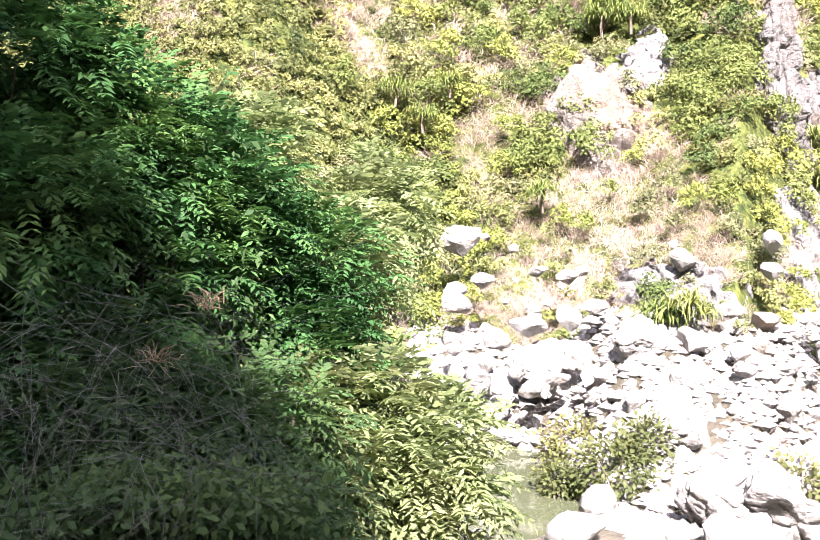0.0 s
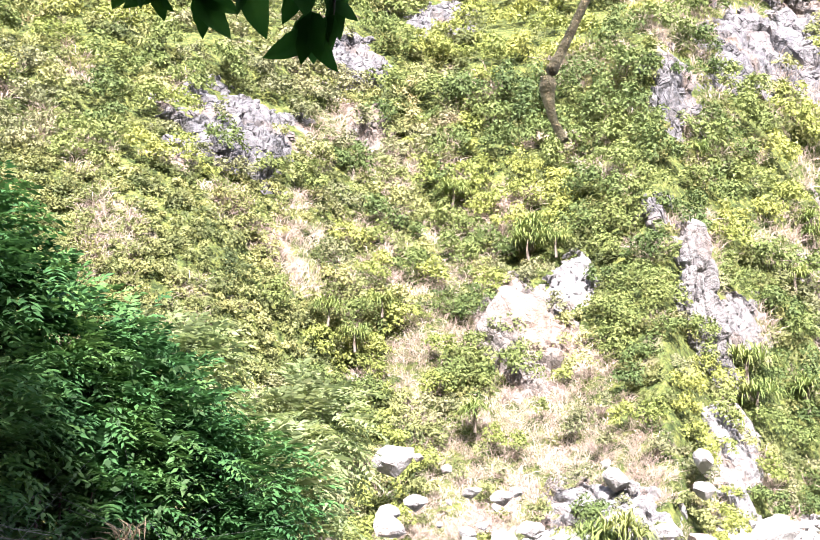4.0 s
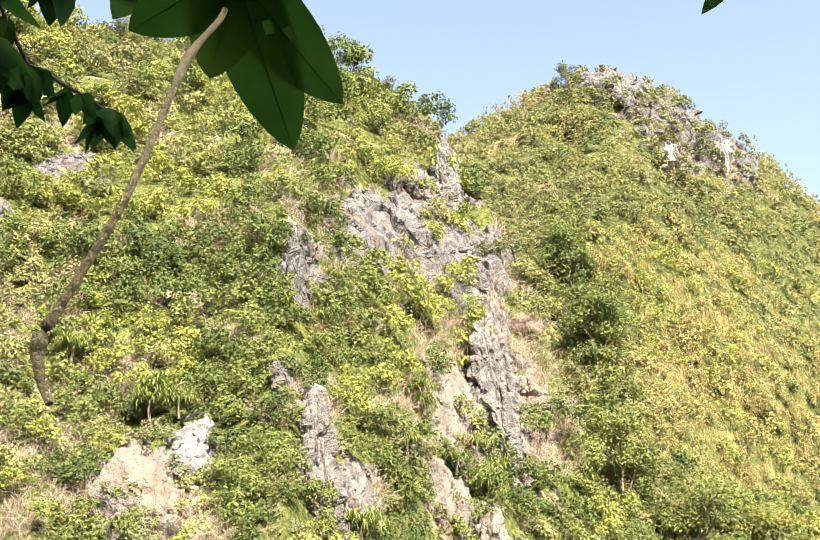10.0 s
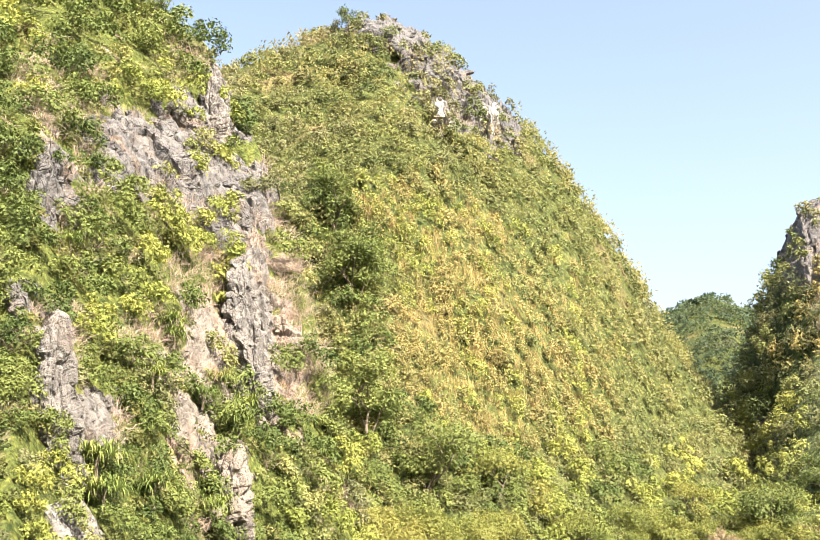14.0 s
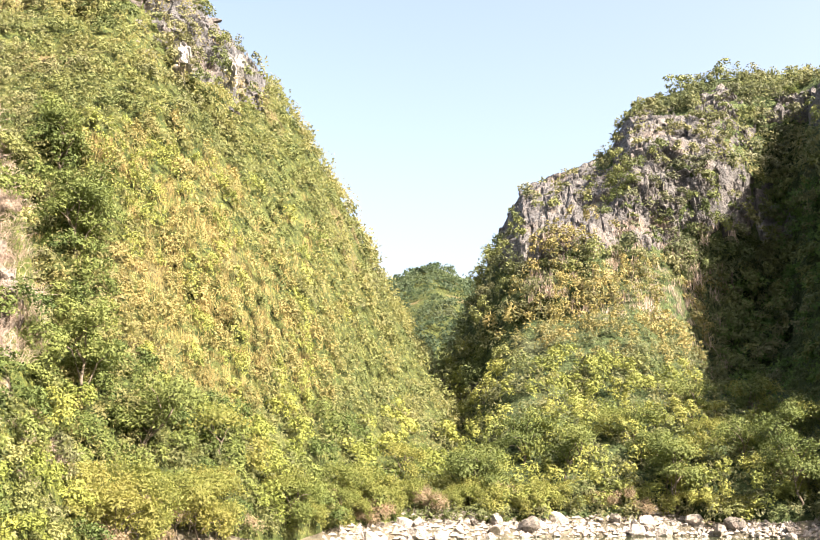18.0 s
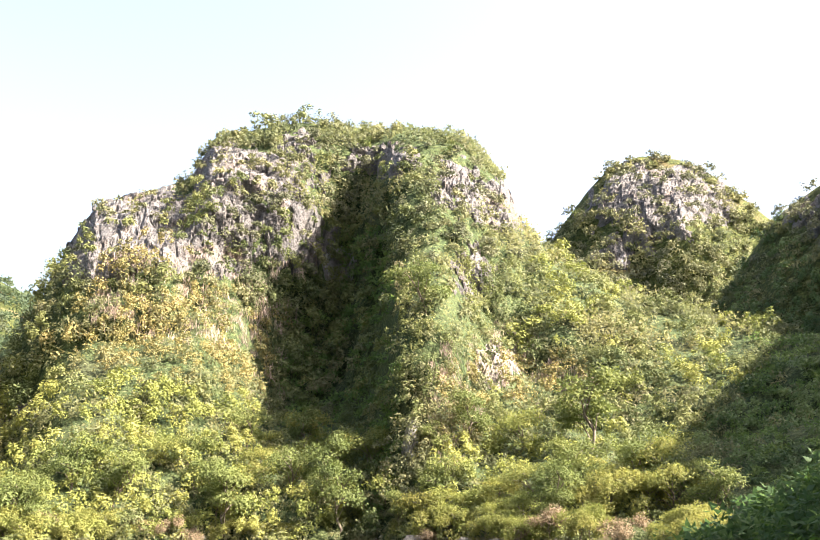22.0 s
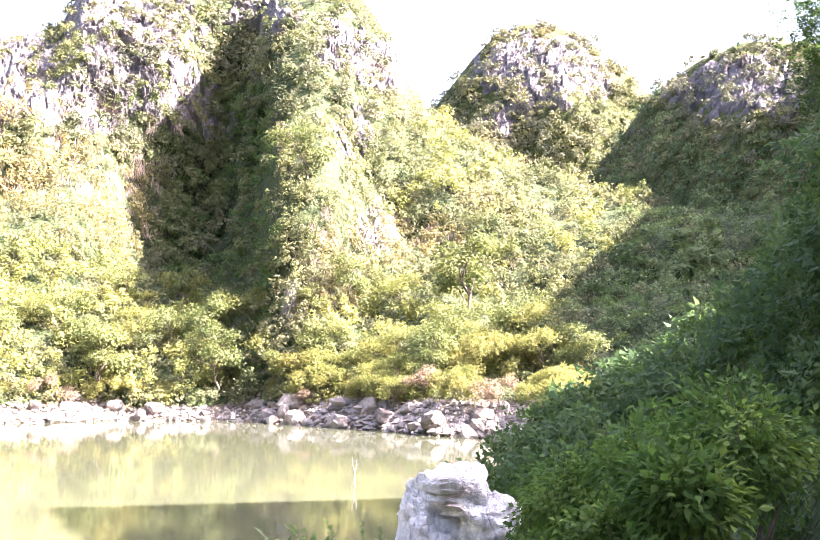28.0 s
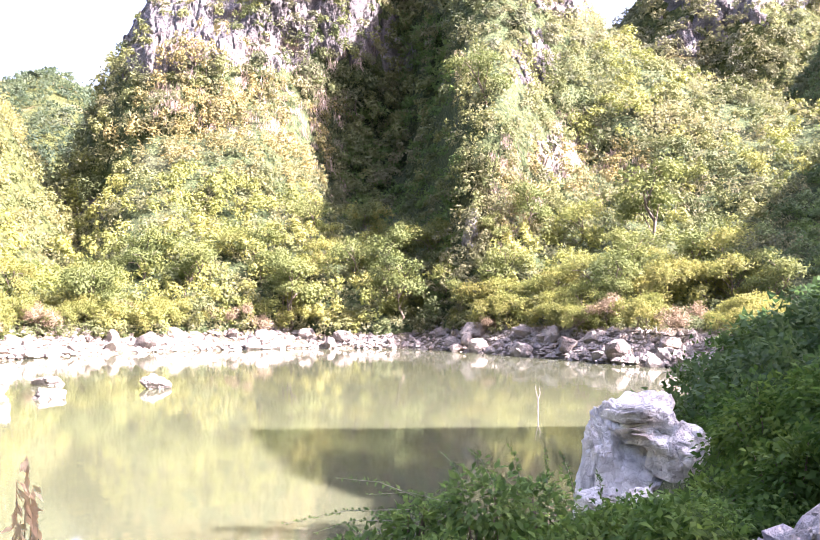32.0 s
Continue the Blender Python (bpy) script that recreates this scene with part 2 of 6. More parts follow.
def limestone(name, light, grey, stain, scale=1.0, streak=0.5, cracks=0.65):
    """Weathered limestone: pale, with grey lichen, dark upright streaks and rusty stains."""
    m = Nodes(name)
    base = m.ramp(m.noise(0.9 * scale, 6, 0.6), (0.32, grey), (0.58, light))
    rust = m.ramp(m.noise(0.35 * scale, 4), (0.56, 0.0), (0.7, 1.0))
    c = m.mix(rust, base, stain)
    streaks = m.ramp(m.noise(1.3 * scale, 5, 0.6, (1, 1, 0.16)), (0.45, 1.0), (0.65, 1.0 - streak))
    c = m.mix(0.85, c, streaks, "MULTIPLY")
    crack = m.ramp(m.noise(3.0 * scale, 8, 0.7), (0.3, 0.5), (0.45, 1.0))
    c = m.mix(0.6, c, crack, "MULTIPLY")
    warp = m.make("TexNoise", Scale=1.1 * scale, Detail=4)
    m.link(m.place, warp.inputs["Vector"])
    cell = m.tree.nodes.new("ShaderNodeTexVoronoi")
    cell.feature = "DISTANCE_TO_EDGE"
    cell.inputs["Scale"].default_value = 1.5 * scale
    m.link(m.mix(0.35, m.place, warp.outputs["Color"], "ADD"), cell.inputs["Vector"])
    fissure = m.ramp(cell.outputs["Distance"], (0.0, 0.3), (0.05, 1.0))
    c = m.mix(cracks, c, fissure, "MULTIPLY")
    m.colour(c)
    m.bsdf.inputs["Roughness"].default_value = 0.9
    m.bump(m.mix(0.5 * min(1, cracks * 1.5), m.noise(2.6 * scale, 9, 0.65), fissure), 1.0, 0.4 / scale)
    return m.mat


def soil(name, a, b, c3, scale):
    m = Nodes(name)
    c = m.ramp(m.noise(scale, 6, 0.6), (0.3, a), (0.5, b), (0.68, c3))
    m.colour(m.mix(0.6, c, m.ramp(m.noise(scale * 9, 6, 0.7), (0.3, 0.45), (0.62, 1.1)), "MULTIPLY"))
    m.bsdf.inputs["Roughness"].default_value = 0.95
    m.bump(m.noise(scale * 6, 8, 0.7), 1.0, 0.5)
    return m.mat


def bark(name, a, b, scale=14):
    m = Nodes(name)
    m.colour(m.ramp(m.noise(scale, 6, 0.6, (1, 1, 0.3)), (0.3, a), (0.65, b)))
    m.bsdf.inputs["Roughness"].default_value = 0.85
    m.bump(m.noise(scale * 3, 5), 0.6, 0.02)
    return m.mat


# dimmed in colour so the low cover reads as shaded gaps between bushes
LEAF_DIMMED = foliage("shrub_leaves_dimmed", (0.077, 0.103, 0.046), (0.13, 0.145, 0.058), (0.185, 0.184, 0.074), (0.29, 0.24, 0.15), 0.3)
# far, yellow and fresh leaves have blue raised: haze put into their colour
LEAF_FAR = foliage("shrub_leaves_far", (0.096, 0.12, 0.07), (0.149, 0.161, 0.088), (0.2, 0.196, 0.104), (0.22, 0.195, 0.13), 0.06, dry_at=0.7)
LEAF_DISTANT = foliage("shrub_leaves_distant", (0.045, 0.07, 0.045), (0.065, 0.095, 0.058), (0.09, 0.12, 0.07), (0.12, 0.12, 0.08), 0.04)
LEAF_YELLOW = foliage("shrub_leaves_yellow", (0.116, 0.14, 0.068), (0.174, 0.18, 0.084), (0.226, 0.213, 0.1), (0.26, 0.215, 0.15), 0.05, dry_at=0.62)
LEAF_FRESH = foliage("fresh_leaves", (0.128, 0.158, 0.052), (0.19, 0.203, 0.066), (0.24, 0.233, 0.08), (0.25, 0.22, 0.1), 0.12, dry_at=0.72)
LEAF_TREE = foliage("tree_leaves", (0.07, 0.098, 0.036), (0.108, 0.136, 0.047), (0.148, 0.17, 0.058), (0.15, 0.15, 0.06), 0.12, 0.35, 0.8)
LEAF_LUSH = foliage("leaves_lush", (0.036, 0.077, 0.033), (0.063, 0.118, 0.046), (0.1, 0.162, 0.057), (0.11, 0.14, 0.05), 0.5, dry_at=0.8)
LEAF_SHADE = foliage("leaves_shade", (0.03, 0.07, 0.02), (0.052, 0.105, 0.027), (0.08, 0.135, 0.033), (0.1, 0.13, 0.036), 0.5, dry_at=0.78, vary=2.0)
DRY_GRASS = foliage("dry_grass", (0.27, 0.21, 0.18), (0.34, 0.272, 0.238), (0.41, 0.335, 0.295), (0.33, 0.23, 0.19), 0.5, 0.2)
DRY_LEAF = foliage("dry_leaves", (0.17, 0.13, 0.085), (0.23, 0.18, 0.125), (0.29, 0.23, 0.16), (0.25, 0.17, 0.12), 0.3, 0.35)
STRAP_LEAF = foliage("strap_leaves", (0.08, 0.12, 0.04), (0.13, 0.17, 0.05), (0.2, 0.22, 0.07), (0.28, 0.25, 0.12), 0.8, 0.3)
TWIG_PALE = bark("pale_twig", (0.2, 0.18, 0.15), (0.42, 0.39, 0.34))
# pale twigs darkened in colour for the shade they stand in
TWIG_SHADED = bark("shaded_twig", (0.05, 0.06, 0.047), (0.11, 0.125, 0.102))
BARK = bark("bark", (0.05, 0.04, 0.03), (0.16, 0.13, 0.1))
ROCK_GREY = limestone("limestone_grey", (0.12, 0.116, 0.117), (0.066, 0.067, 0.071), (0.13, 0.098, 0.076), 1.0, 0.5, 0.42)
ROCK_PILLAR = limestone("limestone_pillar", (0.17, 0.16, 0.154), (0.095, 0.094, 0.094), (0.18, 0.145, 0.12), 1.3, 0.65, 0.0)
ROCK_WHITE = limestone("limestone_white", (0.25, 0.243, 0.24), (0.13, 0.127, 0.125), (0.2, 0.16, 0.13), 1.4, 0.45, 0.12)
ROCK_TAN = limestone("limestone_tan", (0.2, 0.176, 0.155), (0.12, 0.108, 0.098), (0.2, 0.146, 0.112), 1.0, 0.4, 0.08)
ROCK_FAR = limestone("limestone_far", (0.115, 0.108, 0.106), (0.062, 0.062, 0.066), (0.14, 0.106, 0.086), 0.35, 0.75, 0.0)
ROCK_SCAR = limestone("limestone_scar", (0.42, 0.41, 0.4), (0.24, 0.23, 0.22), (0.3, 0.25, 0.2), 0.6, 0.6, 0.0)
ROCK_BEDDED = limestone("limestone_bedded", (0.1, 0.1, 0.104), (0.055, 0.057, 0.062), (0.11, 0.09, 0.075), 0.5, 0.4, 0.2)
ROCK_SHORE = limestone("limestone_shore", (0.31, 0.28, 0.25), (0.17, 0.155, 0.14), (0.26, 0.2, 0.15), 1.6, 0.2, 0.1)


def undergrowth(name, dark, mid, light, bare, leaf_scale, patch):
    """Matted low leaves over soil: uneven at the size of leaves, dark from shade put into the tone, with bare earth in
    places.
    """
    m = Nodes(name)
    cell = m.make("TexVoronoi", Scale=leaf_scale)
    m.link(m.place, cell.inputs["Vector"])
    tone = m.ramp(m.noise(leaf_scale * 0.35, 5, 0.65), (0.36, dark), (0.52, mid), (0.68, light))
    c = m.mix(m.ramp(m.noise(patch, 4), (0.6, 0.0), (0.68, 1.0)), tone, bare)
    c = m.mix(0.8, c, m.ramp(cell.outputs["Color"], (0.1, 0.35), (0.8, 1.25)), "MULTIPLY")
    m.colour(c)
    m.bsdf.inputs["Roughness"].default_value = 0.95
    m.bsdf.inputs["Specular IOR Level"].default_value = 0.1
    m.bump(m.mix(0.5, cell.outputs["Color"], m.noise(leaf_scale * 0.5, 6, 0.7)), 1.0, 2.0 / leaf_scale)
    return m.mat


# slopes kept dark: the shade between plants is put into their colour
SLOPE_NEAR = undergrowth("slope_near", (0.03, 0.045, 0.014), (0.07, 0.085, 0.024), (0.12, 0.13, 0.035), (0.22, 0.175, 0.14), 9.0, 0.35)
SLOPE_FAR = undergrowth("slope_far", (0.03, 0.045, 0.016), (0.06, 0.072, 0.024), (0.1, 0.105, 0.034), (0.12, 0.1, 0.05), 3.0, 0.06)
SLOPE_SHADE = undergrowth("slope_shade", (0.03, 0.055, 0.02), (0.055, 0.085, 0.03), (0.08, 0.115, 0.038), (0.07, 0.08, 0.04), 8.0, 0.3)
SLOPE_EAST = undergrowth("slope_east", (0.03, 0.048, 0.022), (0.055, 0.075, 0.032), (0.085, 0.1, 0.042), (0.06, 0.07, 0.035), 3.0, 0.06)
GROUND = soil("ground_earth", (0.06, 0.055, 0.035), (0.11, 0.095, 0.065), (0.2, 0.175, 0.13), 0.4)

# ---- the pond and the ground ----
FAR_SHORE = [(-180, 9), (-60, 10), (-20, 13), (-6, 15), (0, 19), (8, 20), (12, 16.5), (20, 16), (28, 27), (40, 56), (48, 74), (53, 84), (60, 93), (70, 99),
             (76, 97), (83, 85), (88, 75), (94, 72), (98, 56), (104, 32), (110, 14), (118, 9), (180, 9)]
NEAR_SHORE = [(-180, 9.4), (-20, 13.5), (-6, 14), (0, 14), (8, 14.5), (14, 17), (22, 16.5), (30, 13), (60, 13), (80, 16), (86, 21), (92, 26), (100, 27), (106, 26), (112, 14.4), (118, 9.4), (180, 9.4)]


def shore(table, az):
    az = (np.asarray(az) + 180) % 360 - 180
    a, r = zip(*table)
    return np.interp(az, a, r) + 0.8 * vnoise(np.stack([az * 0.35, 0 * az, 0 * az], -1))


def ground_z(az, r):
    near, far = shore(NEAR_SHORE, az), shore(FAR_SHORE, az)
    inside = np.clip(np.minimum(r - near, far - r) / 2.5, -1, 1)
    land = np.where(r > (near + far) / 2, 0.12 + 0.4 * np.clip(r - far, 0, 6) + 0.0 * r, 0.1 + 3.1 * smooth(0, 1, (near - r) / np.maximum(near - 2.5, 1)))
    p = polar(az, r, 0 * r)
    return np.where(inside > 0, -1.4 * inside, land) + 0.12 * fbm(p * 0.6, 3) * np.clip(r / 4, 0, 1)


def build_ground():
    az = np.linspace(-180, 180, 241)
    r = np.concatenate([np.linspace(0.2, 30, 60), np.linspace(31, 130, 60), np.geomspace(135, 4200, 25)])
    a, q = np.meshgrid(az, r, indexing="ij")
    v = polar(a, q, ground_z(a, q)).reshape(-1, 3)
    thing("ground", mesh_from("ground", v, grid_faces(len(az), len(r)), GROUND), "stony earth bank round a pond in a valley", "ground", kind="structure")


build_ground()


def build_water():
    m = Nodes("pond_water")
    c = m.ramp(m.noise(0.03, 3), (0.35, (0.059, 0.067, 0.039)), (0.65, (0.067, 0.076, 0.045)))
    m.colour(c)
    m.bsdf.inputs["Roughness"].default_value = 0.045
    m.bsdf.inputs["IOR"].default_value = 1.33
    m.bump(m.noise(1.1, 4, 0.5), 0.035, 0.12)
    az = np.linspace(-30, 120, 151)
    f = np.linspace(0, 1, 12)
    a, g = np.meshgrid(az, f, indexing="ij")
    lo, hi = shore(NEAR_SHORE, a) - 1.5, np.maximum(shore(FAR_SHORE, a), shore(NEAR_SHORE, a)) + 1.5
    v = polar(a, lo + (hi - lo) * g, 0 * g).reshape(-1, 3)
    thing("pond_water", mesh_from("pond_water", v, grid_faces(len(az), len(f)), m.mat), "still murky green pond water", "water", kind="structure")


build_water()


# ---- hills ----
class Hill:
    """A hillside that rises from a foot line to a ridge line, both given by compass heading, distance and height of rise."""

    def __init__(self, rows, profile, rough=2.0, grain=0.06, bulges=(), foot_z=1.5):
        self.rows, self.profile, self.rough, self.grain, self.bulges, self.foot_z = np.array(rows, float), profile, rough, grain, bulges, foot_z
        self.lo, self.hi = self.rows[0, 0], self.rows[-1, 0]
        self.table_az = np.linspace(self.lo, self.hi, 240)
        v = np.linspace(0, 1, 90)
        a, b = np.meshgrid(self.table_az, v, indexing="ij")
        p = self.at(a, b)
        rise = np.degrees(np.arctan2(p[..., 2] - EYE_Z, np.hypot(p[..., 0], p[..., 1])))
        self.table_v, self.table_el = v, np.maximum.accumulate(rise, axis=1) + v[None] * 1e-3

    def at(self, az, v):
        az, v = np.asarray(az, float), np.asarray(v, float)
        foot, ridge, el = (np.interp(az, self.rows[:, 0], self.rows[:, k]) for k in (1, 2, 3))
        top = EYE_Z + ridge * np.tan(np.radians(el))
        pv, pz = zip(*self.profile)
        u = np.minimum(v, 1)
        r = foot + (ridge - foot) * u
        z = self.foot_z + (top - self.foot_z) * np.interp(u, pv, pz)
        for ba, bv, west, east, wv, push in self.bulges:
            r = r + push * np.exp(-(np.abs(az - ba) / np.where(az < ba, west, east)) ** 3 - ((u - bv) / wv) ** 2)
        p = polar(az, r, z)
        lump = self.rough * (fbm(p * self.grain, 3) + 0.7 * ridged(p * [self.grain * 1.7, self.grain * 1.7, self.grain * 0.5], 3)) * np.sin(np.pi * np.clip(u, 0.03, 0.97))
        r = r + lump
        back = np.clip(v - 1, 0, 1)
        r, z = r + back * ridge * 0.9, z - back * (top + 2)
        return polar(az, r, z)

    def v_of(self, az, el):
        """How far up the hillside a line of sight at that heading and rise meets it."""
        x = np.clip((np.asarray(az, float) - self.lo) / (self.hi - self.lo) * 239, 0, 238.999)
        k = x.astype(int)
        low, high = (np.array([np.interp(e, self.table_el[i], self.table_v, left=0, right=1.0) for i, e in zip(k + n, np.asarray(el))]) for n in (0, 1))
        return low + (high - low) * (x - k)

    def top_el(self, az):
        i = np.clip(np.round((np.asarray(az) - self.lo) / (self.hi - self.lo) * 239).astype(int), 0, 239)
        return self.table_el[i, -1], self.table_el[i, 0]

    def normal(self, az, v):
        e = 0.02
        du = self.at(az + 0.4, v) - self.at(az - 0.4, v)
        dv = self.at(az, np.minimum(v + e, 1)) - self.at(az, np.maximum(v - e, 0))
        n = unit(np.cross(du, dv))
        p = self.at(az, v)
        flip = (n * [1, 1, 0] * p).sum(-1) > 0.2 * np.linalg.norm(p, axis=-1)
        return np.where((flip & (n[..., 2] < 0))[..., None], -n, n)

    def sheet(self, name, material, label, nu=220, nv=110):
        az = np.linspace(self.lo, self.hi, nu)
        v = np.concatenate([np.linspace(0, 1, nv - 12), np.linspace(1.05, 2, 12)])
        a, b = np.meshgrid(az, v, indexing="ij")
        p = self.at(a, b)
        p[:, 0, 2] -= 2.5
        p = p.reshape(-1, 3)
        return thing(name, mesh_from(name, p, grid_faces(nu, nv), material), label, "hill", kind="structure")


def inside(patches, az, el):
    """Which of the points lie in one of the patches (heading, rise, half width, half height, lean)."""
    hit = np.zeros(len(az), bool)
    wob = 0.35 * fbm(np.stack([az * 0.8, el * 0.8, 0 * az], -1), 3)
    for a, e, wa, we, lean in patches:
        x, y = az - a, el - e
        c, s = cos(radians(lean)), sin(radians(lean))
        x, y = c * x + s * y, -s * x + c * y
        hit |= (x / wa) ** 2 + (y / we) ** 2 < 1 + wob
    return hit


def cover(hill, name, label, material, density, px, leaf_px, count, skip=(), only=None, keep=1.0, dim=(0.7, 1.4), lift=0.35, leak=0.06, droop=0.25, flat=0.75):
    """Shrub cover: leaf clumps spread over a hillside. px, leaf_px: clump radius and leaf length in milliradians of the view from the bank."""
    lo, hi = max(hill.lo, -27), min(hill.hi, 116)
    n = int(density * (hi - lo) * 30)
    az = rng.uniform(lo, hi, n)
    top, low = hill.top_el(az)
    el = rng.uniform(-12, 40, n)
    ok = (el < top + 0.15) & (el > low - 0.2)
    az, el = az[ok], el[ok]
    ok = ~inside(skip, az, el) | (rng.uniform(size=len(az)) < leak)
    if only is not None:
        ok &= inside(only, az, el)
    if keep < 1:
        ok &= fbm(np.stack([az * 0.5, el * 0.5, 0 * az + 3.3], -1), 3) > 1 - 2 * keep
    az, el = az[ok], el[ok]
    v = hill.v_of(az, el)
    if only is None:
        extra = rng.uniform(lo, hi, int(n * 0.06))
        ev = rng.uniform(0.8, 1.0, len(extra))
        q = hill.at(extra, ev)
        ok = ~inside(skip, extra, np.degrees(np.arctan2(q[:, 2] - EYE_Z, np.hypot(q[:, 0], q[:, 1]))))
        az, v = np.concatenate([az, extra[ok]]), np.concatenate([v, ev[ok]])
    p, nrm = hill.at(az, v), hill.normal(az, np.minimum(v, 1))
    dist = np.linalg.norm(p, axis=1)
    rad = dist * px / 1000 * rng.uniform(*dim, len(az)) * (1 - 0.55 * smooth(0.8, 1.0, v))
    verts, faces = clumps(p + nrm * (rad * lift)[:, None], nrm, rad, count, dist * leaf_px / 1000, droop, flat)
    return thing(name, mesh_from(name, verts, faces, material), label, "shrubs", kind="stuff")


def rounded_bushes(centres, ups, radius, leaf, count, tall=1.0, droop=0.2, ruffle=0.42):
    """Bushes of several leafy lobes each; gives vertices, triangles and a tone for each plant."""
    n, lobes = len(centres), 13
    tone = rng.uniform(0.1, 0.9, n)
    nn = unit(ups + [0, 0, 0.7])
    li = np.repeat(np.arange(n), lobes)
    d = unit(rng.normal(size=(len(li), 3)))
    s = (d * nn[li]).sum(1)
    d = np.where((s < 0)[:, None], d - 2 * s[:, None] * nn[li], d)
    lobe_c = centres[li] + d * (radius[li] * rng.uniform(0.45, 0.95, len(li)))[:, None] * [1, 1, tall]
    lobe_r = radius[li] * rng.uniform(0.2, 0.42, len(li))
    per = np.maximum(4, (count[li] / lobes * (lobe_r / radius[li] / 0.32) ** 2)).astype(int)
    k = np.repeat(np.arange(len(li)), per)
    m = len(k)
    e = unit(rng.normal(size=(m, 3)))
    up = nn[li[k]]
    s = (e * up).sum(1)
    e = np.where((s < -0.3)[:, None], e - 2 * s[:, None] * up, e)
    pos = lobe_c[k] + e * (lobe_r[k] * np.where(rng.uniform(size=m) < 0.15, 0.45, rng.uniform(0.72, 1.08, m)))[:, None] * [1, 1, 0.5 + 0.5 * tall]
    nor = unit(e + [0, 0, 0.3] + rng.normal(size=(m, 3)) * ruffle)
    way = rng.normal(size=(m, 3))
    way = way - (way * nor).sum(1)[:, None] * nor + e * 0.25 - [0, 0, droop]
    le = leaf[li[k]] * rng.uniform(0.65, 1.35, m)
    v, f = slivers(pos, way, nor, le, le * rng.uniform(0.5, 0.85, m))
    return v, f, np.repeat(tone[li[k]], 3)


def plantation(hill, kinds, tries, skip=(), leak=0.05, packing=0.62, gain=2.2, ledge=0.6, drift=(0.28, 0.28), ruffle=0.42):
    """Bushes that share a hillside, each in its own room: kinds of (name, label, material, least and most radius and leaf length in
    milliradians of the view from the bank, leaves to a bush, height, weight, patches where it grows)."""
    lo, hi = max(hill.lo, -27), min(hill.hi, 114)
    az = rng.uniform(lo, hi, tries)
    top, low = hill.top_el(az)
    el = rng.uniform(-13, 34, tries)
    ok = (el < top - 0.1) & (el > low) & (~inside(skip, az, el) | (rng.uniform(size=tries) < leak))
    az, el = az[ok], el[ok]
    score = []
    for i, kind in enumerate(kinds):
        w = np.full(len(az), float(kind[8]))
        if kind[9] is not None:
            w = np.where(inside(kind[9], az, el), w, 1e-9)
        score.append(np.log(w) + gain * fbm(np.stack([az * drift[0], el * drift[1], 0 * az + 7.7 * i], -1), 3) + 0.5 * rng.normal(size=len(az)))
    which = np.argmax(np.array(score), 0)
    sizes = np.array([k[3:5] for k in kinds], float)
    rad = sizes[which, 0] + (sizes[which, 1] - sizes[which, 0]) * rng.uniform(0, 1, len(az)) ** 1.7
    x, y = np.radians(az) * 1000 * np.cos(np.radians(el)), np.radians(el) * 1000
    order, kept = np.argsort(-rad), []
    bx, by, br = np.zeros(len(az)), np.zeros(len(az)), np.zeros(len(az))
    for i in order:
        m = len(kept)
        if m and np.any((bx[:m] - x[i]) ** 2 + (by[:m] - y[i]) ** 2 < (packing * (br[:m] + rad[i])) ** 2):
            continue
        bx[m], by[m], br[m] = x[i], y[i], rad[i]
        kept.append(i)
    kept = np.array(kept)
    v = hill.v_of(az[kept], el[kept])
    p, nrm = hill.at(az[kept], v), hill.normal(az[kept], np.minimum(v, 1))
    p = p - unit(p * [1, 1, 0]) * (ledge * inside(skip, az[kept], el[kept]))[:, None]
    dist = np.linalg.norm(p, axis=1)
    for i, (name, label, material, _, most, leaf, count, tall, _, _) in enumerate(kinds):
        mine = which[kept] == i
        if not mine.any():
            continue
        r = dist[mine] * rad[kept][mine] / 1000
        many = count * (rad[kept][mine] / most) ** 2
        verts, faces, tone = rounded_bushes(p[mine] + nrm[mine] * (0.3 * r)[:, None], nrm[mine], r, dist[mine] * leaf / 1000, many, tall, ruffle=ruffle)
        me = mesh_from(name, verts, faces, material)
        me.attributes.new("plant", "FLOAT", "POINT").data.foreach_set("value", tone.astype(np.float32))
        thing(name, me, label, "shrubs", kind="stuff")


def grass(hill, name, label, material, density, length, count, only=(), keep=None, width=0.03, hang=0.0, skip=()):
    lo, hi = max(hill.lo, -27), min(hill.hi, 116)
    n = int(density * (hi - lo) * 30)
    az = rng.uniform(lo, hi, n)
    top, low = hill.top_el(az)
    el = rng.uniform(-14, 40, n)
    ok = (el < top) & (el > low) & ~inside(skip, az, el)
    hit = inside(only, az, el)
    if keep is not None:
        hit |= fbm(np.stack([az * 0.4, el * 0.4, 0 * az + 8.1], -1), 3) > keep
    az, el = az[ok & hit], el[ok & hit]
    p = hill.at(az, hill.v_of(az, el))
    dist = np.linalg.norm(p, axis=1)
    p = p * (1 - 0.006 * (hang > 0)) + [0, 0, 0.004 * (hang > 0)] * dist[:, None]
    verts, faces = tufts(p, dist * length / 1000 * rng.uniform(0.6, 1.4, len(az)), count, width, 0.22 if hang > 0 else 0.5, hang)
    return thing(name, mesh_from(name, verts, faces, material), label, "grass", kind="stuff")


